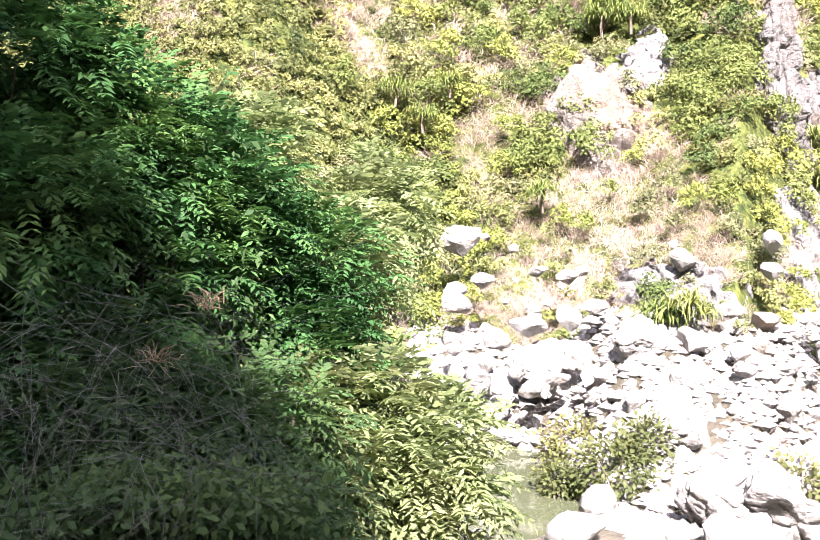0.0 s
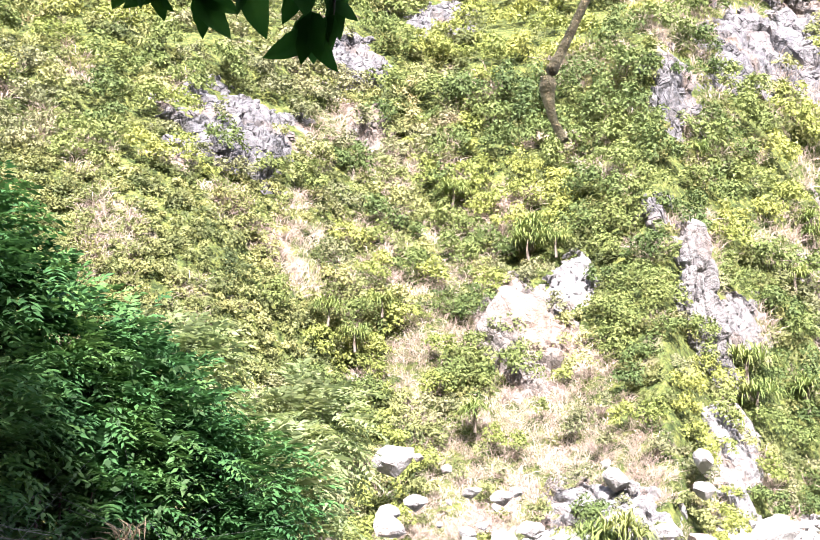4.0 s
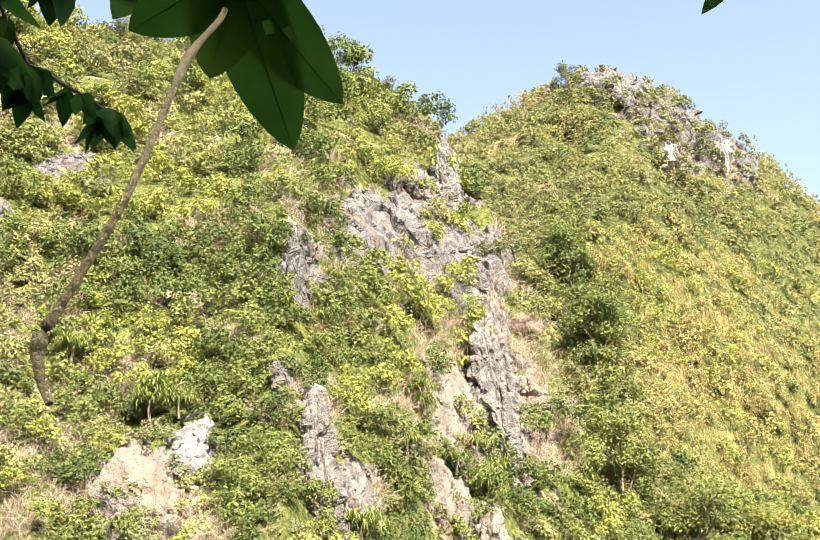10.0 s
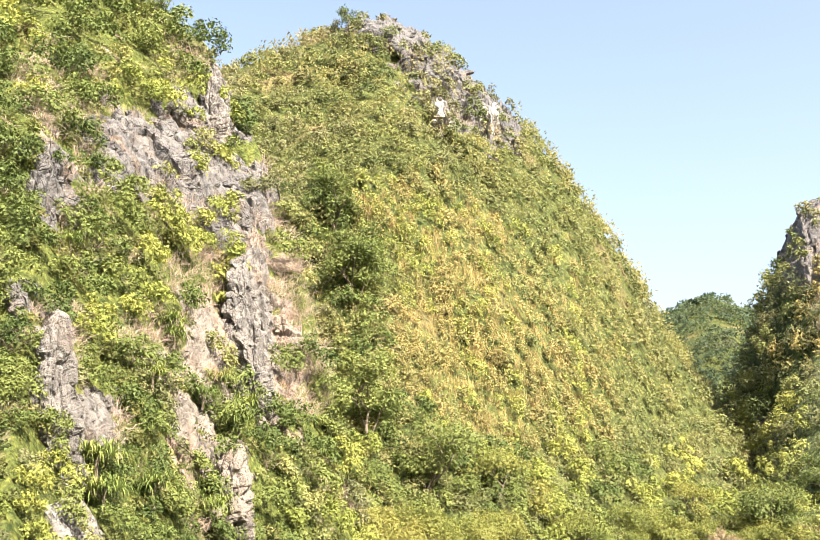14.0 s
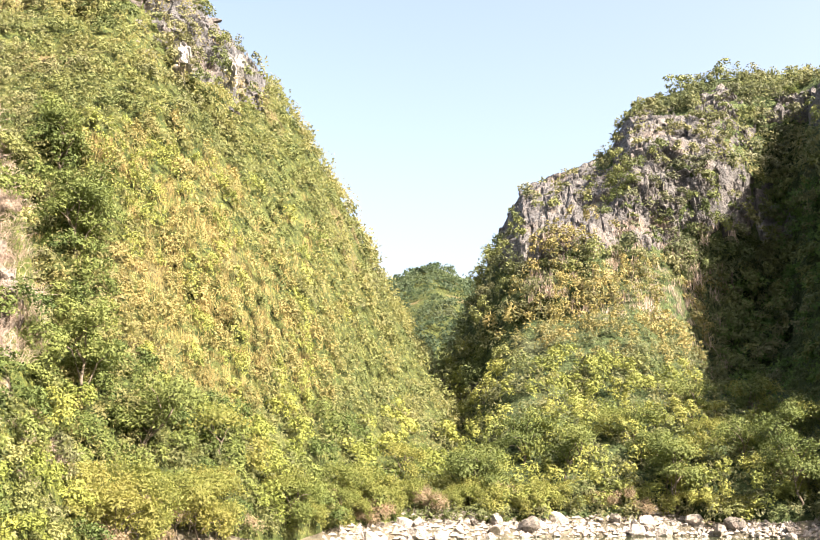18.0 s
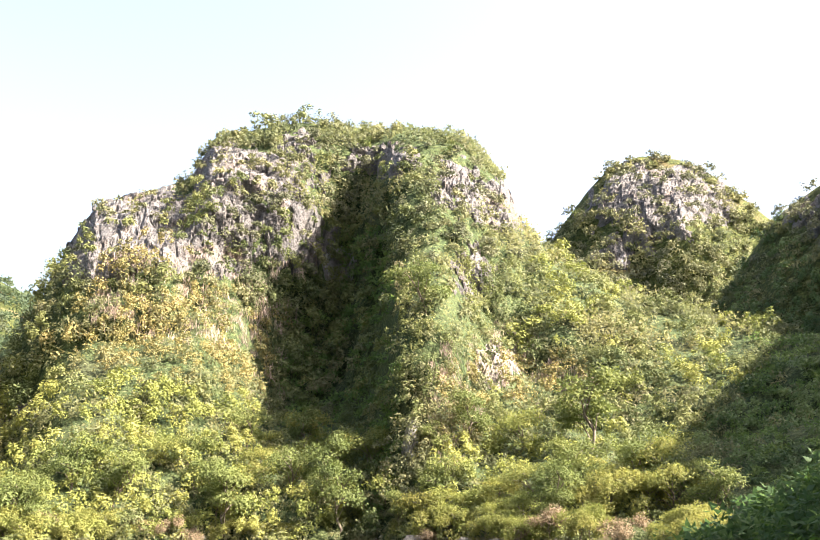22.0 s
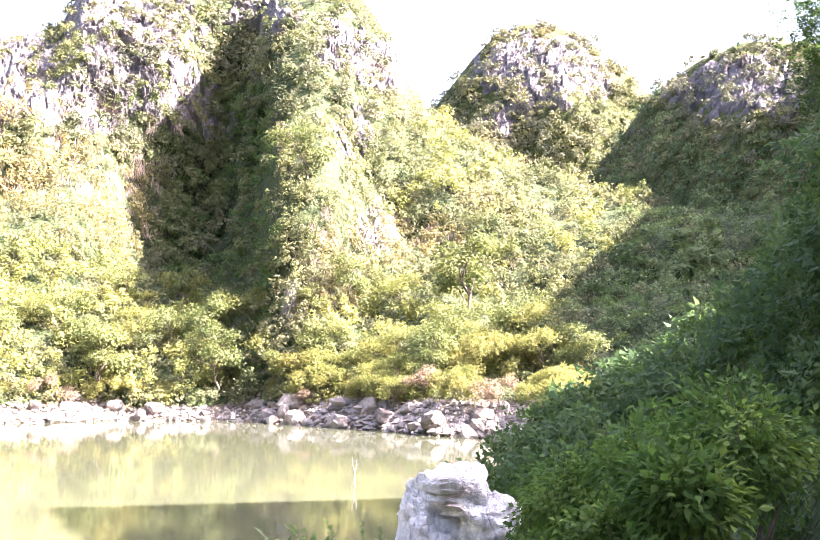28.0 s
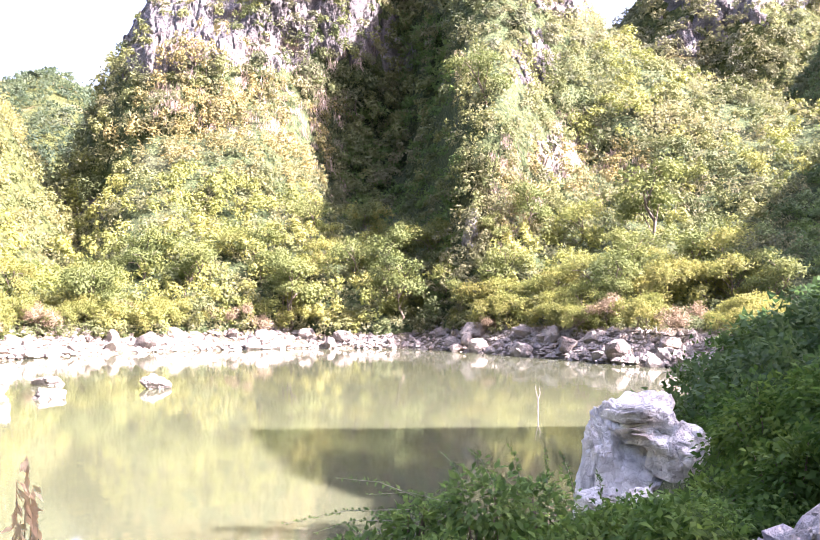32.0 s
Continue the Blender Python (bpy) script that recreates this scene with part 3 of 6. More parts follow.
def chip_mesh(name, seed, material, cuts=9):
    """An angular block about 1 m across, centred."""
    q = np.random.default_rng(seed)
    bm = bmesh.new()
    bmesh.ops.create_icosphere(bm, subdivisions=1, radius=0.66)
    v = np.array([w.co for w in bm.verts])
    f = np.array([[w.index for w in face.verts] for face in bm.faces])
    bm.free()
    for _ in range(cuts):
        n = unit(q.normal(size=3))
        h = q.uniform(0.3, 0.46)
        d = v @ n
        v = np.where((d > h)[:, None], v - (d - h)[:, None] * n, v)
    v = v + 0.035 * np.stack([vnoise(v * 4 + seed), vnoise(v * 4 + seed + 20), vnoise(v * 4 + seed + 40)], -1)
    return mesh_from(name, v, f, material, flat=True)


CHIPS = {}


def outcrop(hill, az, el, wa, we, lean, material, label, proud=1.0, block=1.0, upright=1.0, fill=0.3):
    """A craggy rock face that stands out of a hillside: a core split along its beds and joints, and loose blocks on it."""
    nu, nv = int(np.clip(wa * 26, 40, 150)), int(np.clip(we * 28, 40, 100))
    a, b = np.meshgrid(np.linspace(-1.2, 1.2, nu), np.linspace(-1.2, 1.2, nv), indexing="ij")
    c, d = cos(radians(lean)), sin(radians(lean))
    long_u, long_w = block * 1.5 / upright ** 0.5, block * 0.85 * upright ** 0.5

    def surface(a, b):
        ga, ge = az + c * a * wa - d * b * we, el + d * a * wa + c * b * we
        p = hill.at(ga, hill.v_of(ga, ge))
        out = unit(polar(ga, -np.ones(len(ga)), 0 * ga) + [0, 0, 0.5])
        reach = float(np.linalg.norm(p, axis=1).mean())
        size = radians(min(wa, we)) * reach
        edge = 1 - np.sqrt(a ** 2 + b ** 2) + 0.45 * fbm(p * (1.6 / size), 3)
        warp = 0.35 * fbm(p / block * 0.5, 3)
        face = np.stack([a * radians(wa) * reach / long_u + warp, b * radians(we) * reach / long_w + warp, 0 * a + az], -1)
        lev, gap = worley(face * [0.42, 0.42, 1])
        fine, slit = worley(face * [1.25, 1.25, 1] + 5)
        step = 0.5 * lev - 0.75 * np.exp(-gap / 0.07) + 0.24 * fine - 0.3 * np.exp(-slit / 0.09) + 0.1 * fbm(p / block * 1.7, 3)
        off = proud * np.clip(edge, -0.6, 0.5) * 1.6 + block * (0.6 * step + 0.25 * ridged(p / block * 0.3, 2))
        return p + out * off[:, None], edge

    p, _ = surface(a.ravel(), b.ravel())
    ob = thing("rock_outcrop", None, label, "rock")
    child("core", mesh_from("core", p, grid_faces(nu, nv), material, flat=True), ob)
    dist = float(np.linalg.norm(p, axis=1).mean())
    area = pi * radians(wa) * cos(radians(el)) * radians(we) * dist * dist
    n = int(np.clip(fill * 2.2 * area / (block * block * 0.5), 8, 60))
    q, edge = surface(rng.uniform(-1, 1, n), rng.uniform(-1, 1, n))
    key = material.name
    if key not in CHIPS:
        CHIPS[key] = [chip_mesh("block", 300 + i, material) for i in range(6)]
    for i in np.nonzero(edge > 0.12)[0]:
        k = block * rng.uniform(0.35, 0.9)
        m = child("block", CHIPS[key][int(rng.integers(6))], ob)
        m.matrix_basis = (Matrix.Translation(q[i]) @ pose(0, 0, 0, rng.uniform(-10, 10), lean * 0.9 + rng.uniform(-10, 10), -az + rng.uniform(-20, 20))
                          @ Matrix.Diagonal((k * 1.4 / upright ** 0.5, k * 0.7, k * 0.8 * upright ** 0.5, 1)))
    return ob

# headings and rises of bare rock and dry grass on the hills; rock: half width, half height, lean, stone, depth, block, upright
CRAGS_NEAR = [
    (-7, 16, 4.21, 2.4, -15, ROCK_GREY, 0.5, 0.5, 1, 'grey fissured limestone outcrop among green shrubs'),
    (-0.3, 20.4, 2.24, 1.5, -20, ROCK_GREY, 0.4, 0.43, 1.2, 'grey limestone ledge half hidden by shrubs'),
    (5.2, 22.8, 1.95, 0.84, 0, ROCK_GREY, 0.4, 0.43, 1, 'small grey limestone knob among shrubs'),
    (1.1, 16.5, 1.25, 1.35, 0, ROCK_TAN, 0.3, 0.37, 1, 'pale limestone ledge with dry grass'),
    (10.2, 4.9, 2.56, 3, 0, ROCK_TAN, 0.9, 0.43, 1.4, 'white limestone crag with dark hollows'),
    (12.8, 7.9, 1.51, 1.65, 0, ROCK_WHITE, 0.6, 0.31, 1, 'white broken limestone block on the crag'),
    (19.6, 8.9, 1.09, 2.4, 0, ROCK_PILLAR, 0.7, 0.37, 2.2, 'grey pointed limestone spire with a hollow'),
    (21.7, 5.2, 1.75, 2.25, -20, ROCK_PILLAR, 0.6, 0.43, 1.8, 'grey limestone rib below a spire'),
    (17.5, 11.8, 0.92, 1.2, -20, ROCK_GREY, 0.4, 0.37, 1.8, 'small grey limestone face in the shrubs'),
    (26.9, 19.6, 5.57, 2.85, -33, ROCK_GREY, 1.3, 0.71, 0.8, 'large grey fissured limestone cliff below the ridge'),
    (23.3, 20.4, 3.04, 2.25, -10, ROCK_GREY, 1, 0.68, 1.2, 'grey blocky limestone cliff shoulder'),
    (28.5, 16.3, 1.87, 1.35, 0, ROCK_GREY, 0.9, 0.62, 1, 'grey limestone ledge under the cliff'),
    (18.9, 18.2, 1.58, 2.7, 10, ROCK_GREY, 0.5, 0.5, 1.6, 'narrow grey limestone rib in the shrubs'),
    (27.4, 24.2, 0.79, 1.44, 10, ROCK_GREY, 0.9, 0.43, 2.5, 'grey limestone pinnacle on the skyline'),
    (29.9, 12.4, 1.47, 3.6, 6, ROCK_PILLAR, 1.1, 0.5, 2, 'tall grey limestone column with dry grass'),
    (31.8, 9.2, 1.37, 3.3, 8, ROCK_TAN, 0.6, 0.5, 2, 'pale limestone wall hung with dry creepers'),
    (27.8, 9.5, 1.67, 3.3, 15, ROCK_TAN, 0.6, 0.43, 1.8, 'pale limestone slab beside a column'),
    (26.3, 8.6, 1.67, 0.9, -20, ROCK_TAN, 0.5, 0.37, 1, 'pale limestone ledge under tufts'),
    (29.5, 2.6, 1.02, 2.4, 0, ROCK_TAN, 0.8, 0.37, 1.8, 'pale pink limestone stump in the slope'),
    (27.1, 4.9, 1.2, 2.7, 20, ROCK_TAN, 0.5, 0.43, 1.6, 'pale limestone rib in the slope'),
    (14.9, -4.8, 3.61, 1.8, -10, ROCK_WHITE, 0.7, 0.37, 1, 'white limestone ledge above a scree'),
    (21.1, -1.7, 1.5, 3.3, 0, ROCK_WHITE, 0.5, 0.37, 1.4, 'white limestone face between shrubs'),
    (11.7, -10.9, 2.14, 1.2, 0, ROCK_WHITE, 0.3, 0.31, 1, 'white broken limestone ledge in scree'),
]
CRAGS_PEAK = [
    (38.1, 27.5, 3.38, 0.96, -15, ROCK_BEDDED, 1.2, 1.61, 0.5, 'grey limestone summit crag'),
    (42.2, 23.9, 4.1, 1.86, -25, ROCK_BEDDED, 1.8, 1.74, 0.6, 'grey limestone cliff under the summit'),
    (41.2, 22.6, 0.5, 0.8, 15, ROCK_SCAR, 4.0, 1.24, 1.6, 'white scar on a limestone cliff'),
    (44.3, 22.1, 0.6, 0.6, 0, ROCK_SCAR, 4.0, 1.24, 1.6, 'white scar on a limestone cliff'),
]
CRAGS_EAST = [
    (62.8, 14.9, 3.88, 2.55, 12, ROCK_FAR, 1.65, 1.23, 3.3, 'grey limestone cliff band on a wooded hill'),
    (68, 15.5, 3.42, 2.4, 0, ROCK_FAR, 1.65, 1.23, 3.6, 'pinkish grey limestone cliff on a wooded hill'),
    (72.6, 15.2, 2.49, 1.8, 0, ROCK_FAR, 1.8, 1.23, 3.6, 'pink and grey limestone cliff band'),
    (70.4, 18.4, 3.63, 1.8, -8, ROCK_FAR, 1.5, 1.23, 3, 'grey limestone cliff high on a wooded hill'),
    (72.9, 20.1, 1.12, 0.9, 0, ROCK_FAR, 1.5, 1.02, 2.7, 'grey limestone face near a summit'),
    (75.4, 13.7, 0.9, 1.3, 0, ROCK_WHITE, 1.5, 1.61, 2.6, 'pale streaked limestone face'),
    (77.7, 19.6, 2.23, 0.9, 0, ROCK_FAR, 1.35, 1.09, 2.7, 'grey limestone rib under the summit'),
    (84.7, 17.1, 2.2, 1.35, -10, ROCK_FAR, 1.8, 1.16, 3.3, 'grey limestone shoulder of a hill'),
    (82.3, 18.2, 1.26, 1.5, 0, ROCK_FAR, 1.5, 1.02, 3.3, 'grey limestone face below a ridge'),
    (83.3, 13.2, 1.23, 1.5, 0, ROCK_FAR, 1.5, 1.02, 3.6, 'grey limestone face among creepers'),
    (84.5, 7.8, 1.2, 1.4, 0, ROCK_TAN, 1.6, 1.61, 2, 'pale limestone face among dry creepers'),
    (79.7, 3.8, 0.5, 1.3, 0, ROCK_WHITE, 1.2, 1.24, 2.5, 'pale streaked limestone wall at a cleft'),
    (57.8, 5.1, 1.26, 0.72, -15, ROCK_FAR, 0.9, 0.68, 1.5, 'grey limestone boulder in woodland'),
]
CRAGS_CONE = [
    (93.9, 16.4, 3.91, 2.25, 0, ROCK_FAR, 1.5, 1.36, 3.3, 'grey limestone cliff on a far hill'),
    (91.8, 14.1, 0.77, 0.9, 0, ROCK_FAR, 1.5, 1.36, 3, 'white scar on a far hill'),
]
CRAGS_SHADED = [
    (105.1, 15.3, 3.73, 1.8, 0, ROCK_FAR, 1.5, 1.36, 3.3, 'blue-grey limestone cliff on a shaded hill'),
]
DRY_NEAR = [
    (8.2, -6.8, 3.93, 4.2, 0),
    (12.3, -0.4, 4.5, 4.5, 0),
    (5.1, 4.8, 1.81, 1.2, 0),
    (-2.8, 9.9, 1.22, 2.7, 0),
    (12.1, 1.4, 3.9, 3.9, 0),
    (11.2, -3, 6.61, 4.5, 0),
    (7.3, -7.4, 5.74, 3, 0),
    (17.9, -9, 2.43, 3.3, 0),
    (13.2, -1, 4.2, 3.6, 0),
    (32.7, 10, 1.83, 4.5, 8),
    (30.7, 14.7, 1.55, 1.8, 0),
    (-2.8, 9, 1.37, 2.7, 0),
    (3.6, 2.8, 1.8, 1.8, 0),
    (-3, 9.8, 1.22, 2.7, 0),
    (-1, 16.5, 1.88, 1.2, 0),
    (32.8, 12.9, 1.23, 4.8, 10),
    (26.7, 13.6, 1.85, 1.5, 0),
    (24.6, 10, 1.83, 1.8, 0),
    (30.2, 17.1, 1.26, 1.8, 0),
    (17.3, 23.8, 1.31, 1.2, 0),
]
DRY_PEAK = [
    (42.2, 13.7, 3.39, 4.5, -30),
    (44, 11, 3.97, 5.4, 0),
    (48.2, 13.5, 1.39, 2.7, 0),
    (44.5, 8.3, 1.82, 4.8, 10),
    (38.2, 17.9, 1.89, 1.5, 0),
    (48.5, 6.6, 0.75, 3.3, 0),
    (33.3, 11.8, 1.23, 3.6, 10),
]
DRY_EAST = [
    (66.9, 10.9, 6.11, 2.1, 0),
    (71.5, 7.4, 1.21, 2.4, 0),
    (82, 6.1, 1.51, 3.3, 0),
    (87.9, 6.6, 2.57, 1.8, 0),
    (85.2, 9.3, 2.43, 1.2, 0),
    (68.3, 13.3, 4.62, 1.2, 0),
]
NEAR = Hill([(-60, 17, 60, 28), (-25, 17, 72, 31), (-8, 18, 75, 31), (0, 23, 76, 30.6), (10, 23, 78, 30.2), (18, 20, 80, 30.1), (23.5, 27, 80, 28.2), (25.3, 30, 78, 27.2), (26.8, 33, 76, 26.7), (27.7, 35, 73, 25.2), (28.4, 36, 71, 23.8),
             (30, 38, 64, 21.5), (31.6, 40, 60, 18), (33, 42, 56, 14.5), (34.6, 44, 54, 8), (36, 46, 52, 2), (37.5, 48, 52, -3)],
            [(0, 0), (0.12, 0.1), (0.35, 0.36), (0.6, 0.62), (0.85, 0.88), (1, 1)], 1.6, 0.09)
PEAK = Hill([(18, 55, 140, 17.6), (26, 55, 150, 22.6), (28.6, 56, 150, 24.6), (32.9, 58, 152, 26.4), (36.3, 60, 155, 27.7), (38, 61, 156, 27.7), (40, 63, 158, 27.0), (45.5, 70, 162, 22.6), (48.7, 76, 168, 18.8), (51.4, 82, 175, 14.6),
             (53.2, 86, 180, 10.8), (55, 89, 180, 7.6), (58, 93, 176, 3.6), (62, 97, 170, 0.1)],
            [(0, 0), (0.15, 0.14), (0.4, 0.48), (0.7, 0.83), (0.9, 0.97), (1, 1)], 4.0, 0.035)
BEYOND = Hill([(46, 240, 420, 8), (51, 240, 420, 11), (53.4, 240, 420, 11.3), (56.3, 240, 425, 12.1), (58, 240, 425, 11.3), (60, 240, 420, 11), (66, 240, 420, 8)],
              [(0, 0), (0.5, 0.6), (1, 1)], 6, 0.02)
EAST = Hill([(54.5, 92, 150, 0.1), (56.5, 93, 165, 5.6), (58.8, 95, 180, 10.6), (60.1, 96, 185, 13.9), (61.5, 97, 188, 16.3), (66.7, 101, 192, 18.3), (67.9, 102, 195, 20.7), (72.9, 103, 200, 21.8), (79.3, 98, 200, 21.4),
             (82.7, 92, 196, 21), (85.1, 88, 190, 18.8), (86.4, 85, 186, 15.6), (87.8, 82, 182, 14.4), (92, 78, 175, 11.6), (97, 74, 165, 10.1), (103, 66, 150, 9.1), (112, 60, 140, 8.1), (122, 60, 120, 5.1)],
            [(0, 0), (0.2, 0.16), (0.42, 0.36), (0.52, 0.46), (0.62, 0.66), (0.78, 0.85), (1, 1)], 5.0, 0.03,
            bulges=[(75.0, 0.36, 4.4, 1.7, 0.2, 25), (76.6, 0.6, 2.4, 1.4, 0.2, 10), (73.2, 0.08, 3.0, 3.0, 0.1, -7), (79.8, 0.42, 1.7, 3.6, 0.3, -22), (65, 0.4, 5, 3, 0.3, -5), (57, 0.4, 3, 2, 0.3, 14)])
CONE = Hill([(83, 190, 270, 8.1), (86, 190, 270, 12.1), (88.1, 190, 272, 15.2), (90.1, 190, 275, 17.6), (91.5, 190, 275, 18.9), (93.3, 190, 275, 19.4), (95.5, 190, 275, 19), (97.5, 190, 272, 17.8), (100.1, 190, 270, 15.3), (105, 190, 265, 10.1)],
            [(0, 0), (0.3, 0.3), (0.6, 0.7), (1, 1)], 6, 0.025)
SHADED = Hill([(96, 120, 190, 9.6), (99, 118, 185, 13.6), (100.7, 116, 182, 15.6), (103, 114, 178, 16.9), (105.6, 110, 172, 17.7), (110, 105, 165, 17.1), (113, 100, 158, 18.6), (117, 95, 148, 22.3), (124, 85, 130, 26.8), (131, 75, 112, 30.6), (137, 70, 100, 20.6)],
              [(0, 0), (0.3, 0.3), (0.6, 0.7), (1, 1)], 5, 0.03)
SOUTH = Hill([(88.5, 30, 31, -10), (91, 30, 34, -6.5), (93.5, 28, 40, -2.8), (98, 26, 44, -1.2), (101.5, 24, 44, 0.8), (105, 19, 42, 3.4), (107.5, 15, 38, 7), (109.5, 13, 34, 11), (112, 11, 34, 15), (118, 10, 38, 20), (126, 9.5, 42, 26), (133, 9, 48, 34), (140, 9, 52, 40.5),
              (146, 8, 52, 41), (155, 8, 50, 38.5), (165, 8, 50, 41), (172, 8, 50, 43.5), (178.4, 8, 50, 44.8), (183.4, 8, 50, 45.4), (187.4, 8, 50, 48.5), (200, 8, 50, 49), (215, 8, 50, 46), (240, 8, 46, 36), (265, 9, 44, 26), (300, 12, 60, 28)],
             [(0, 0), (0.3, 0.24), (0.6, 0.6), (1, 1)], 1.2, 0.12, foot_z=1.0)

NEAR.sheet("hill_near", SLOPE_NEAR, "steep shrub-covered limestone hillside with dry grass", 260, 130)
PEAK.sheet("hill_peak", SLOPE_FAR, "tall green and straw-coloured limestone hill", 200, 110)
BEYOND.sheet("hill_beyond", SLOPE_FAR, "distant low wooded hill in a gap", 70, 40)
EAST.sheet("hill_east", SLOPE_EAST, "wooded limestone hill with a dark cleft over the pond", 260, 120)
CONE.sheet("hill_cone", SLOPE_FAR, "distant cone-shaped limestone hill", 100, 50)
SHADED.sheet("hill_shaded", SLOPE_FAR, "distant shaded limestone hill", 100, 50)
SOUTH.sheet("hill_south", SLOPE_SHADE, "shaded wooded slope beside the pond", 220, 60)

rock_patches = lambda crags: [c[:5] for c in crags]
for hill, crags in ((NEAR, CRAGS_NEAR), (PEAK, CRAGS_PEAK), (EAST, CRAGS_EAST), (CONE, CRAGS_CONE), (SHADED, CRAGS_SHADED)):
    for a, e, wa, we, lean, stone, proud, block, upright, label in crags:
        outcrop(hill, a, e, wa, we, lean, stone, label, proud, block, upright=upright)

STRAW = foliage("straw_creeper", (0.2, 0.16, 0.075), (0.27, 0.215, 0.095), (0.34, 0.27, 0.12), (0.3, 0.21, 0.11), 0.2, 0.25)
# lifted green: the hazy shade of cleft and slope is put into colour
LEAF_CLEFT_SHADE = foliage("cleft_shade_leaves", (0.07, 0.125, 0.045), (0.1, 0.165, 0.055), (0.14, 0.2, 0.07), (0.15, 0.18, 0.07), 0.1, dry_at=0.75)
SHADE_SIDE = [(104.5, 4, 7.5, 6, 0), (110, 8, 8, 8, 0)]
CLEFT = [(75.4, 7.5, 3.6, 4.5, 0), (77.2, 12.5, 1.8, 3.5, 0), (78, 3, 1.4, 4, 0)]
SCREE = [(13, -10, 9, 4.5, 0), (8, -13, 8, 3, 0), (18, -12, 6, 4, 0)]
BARE = rock_patches(CRAGS_NEAR) + DRY_NEAR + SCREE
BUSH_SUNNY = foliage("bush_sunny", (0.125, 0.143, 0.056), (0.175, 0.187, 0.072), (0.225, 0.226, 0.09), (0.27, 0.22, 0.12), 0.25, 0.22, 0.72, vary=1.8, by_plant=True)
BUSH_GREEN = foliage("bush_green", (0.056, 0.084, 0.028), (0.092, 0.122, 0.038), (0.132, 0.158, 0.05), (0.15, 0.15, 0.06), 0.25, 0.22, 0.8, vary=1.8, by_plant=True)
BUSH_FRESH = foliage("bush_fresh", (0.13, 0.158, 0.042), (0.175, 0.2, 0.052), (0.22, 0.235, 0.064), (0.25, 0.22, 0.08), 0.25, 0.22, 0.76, vary=1.8, by_plant=True)
BUSH_OLIVE = foliage("bush_olive", (0.1, 0.11, 0.056), (0.14, 0.146, 0.074), (0.18, 0.178, 0.094), (0.19, 0.155, 0.1), 0.25, 0.22, 0.72, vary=1.8, by_plant=True)
HILL_OLIVE = foliage("hill_olive", (0.1, 0.11, 0.058), (0.14, 0.146, 0.076), (0.178, 0.176, 0.092), (0.19, 0.16, 0.1), 0.06, 0.22, 0.72, vary=0.9, by_plant=True)
# paler, bluer repeats of the bush greens, with haze put into the colour
HILL_GREEN = foliage("hill_green", (0.076, 0.1, 0.042), (0.118, 0.138, 0.056), (0.155, 0.168, 0.066), (0.15, 0.15, 0.07), 0.06, 0.22, 0.78, vary=0.9, by_plant=True)
HILL_FRESH = foliage("hill_fresh", (0.138, 0.163, 0.05), (0.19, 0.211, 0.06), (0.238, 0.247, 0.076), (0.24, 0.21, 0.08), 0.06, 0.22, 0.75, vary=0.9, by_plant=True)
# greener copy for slopes in shade; the hue of that shade is coloured in
HILL_SHADE_GREEN = foliage("hill_shade_green", (0.062, 0.1, 0.045), (0.092, 0.14, 0.058), (0.128, 0.176, 0.072), (0.13, 0.15, 0.07), 0.06, 0.25, 0.8, vary=0.9, by_plant=True)
# greyed green: the haze over the upper hills is painted into these leaves
HILL_HAZED = foliage("hill_hazed_green", (0.085, 0.096, 0.06), (0.12, 0.13, 0.08), (0.155, 0.158, 0.1), (0.17, 0.14, 0.1), 0.06, 0.22, 0.7, vary=0.8, by_plant=True)
HILL_GOLD = foliage("hill_gold", (0.155, 0.142, 0.06), (0.208, 0.183, 0.076), (0.255, 0.218, 0.094), (0.28, 0.2, 0.12), 0.06, 0.22, 0.7, vary=0.9, by_plant=True)
MAT_WEST = [(-14, 8, 13, 5.5, 0), (-6, 7, 5, 6, 0)]
GREEN_NEAR = [(18.5, 14, 4.5, 5.5, 0), (13, 17, 5, 3, 0), (21, 28, 5, 2.4, 0), (23, 5, 2, 3, 0), (16, 5, 2.2, 4, 0)]
FRESH_NEAR = [(25.3, 14.8, 3.4, 3, -20), (10, 14, 4, 4, 0), (9, 21, 5, 3, 0), (24, 23.5, 3, 1.5, 0), (22, 11, 2.5, 1.5, 0)]
cover(NEAR, "shrub_cover", "low yellow-green shrubs on a steep hillside, dimmed as shade between bushes", LEAF_DIMMED, 1.9, 11, 3.4, 70, skip=BARE)
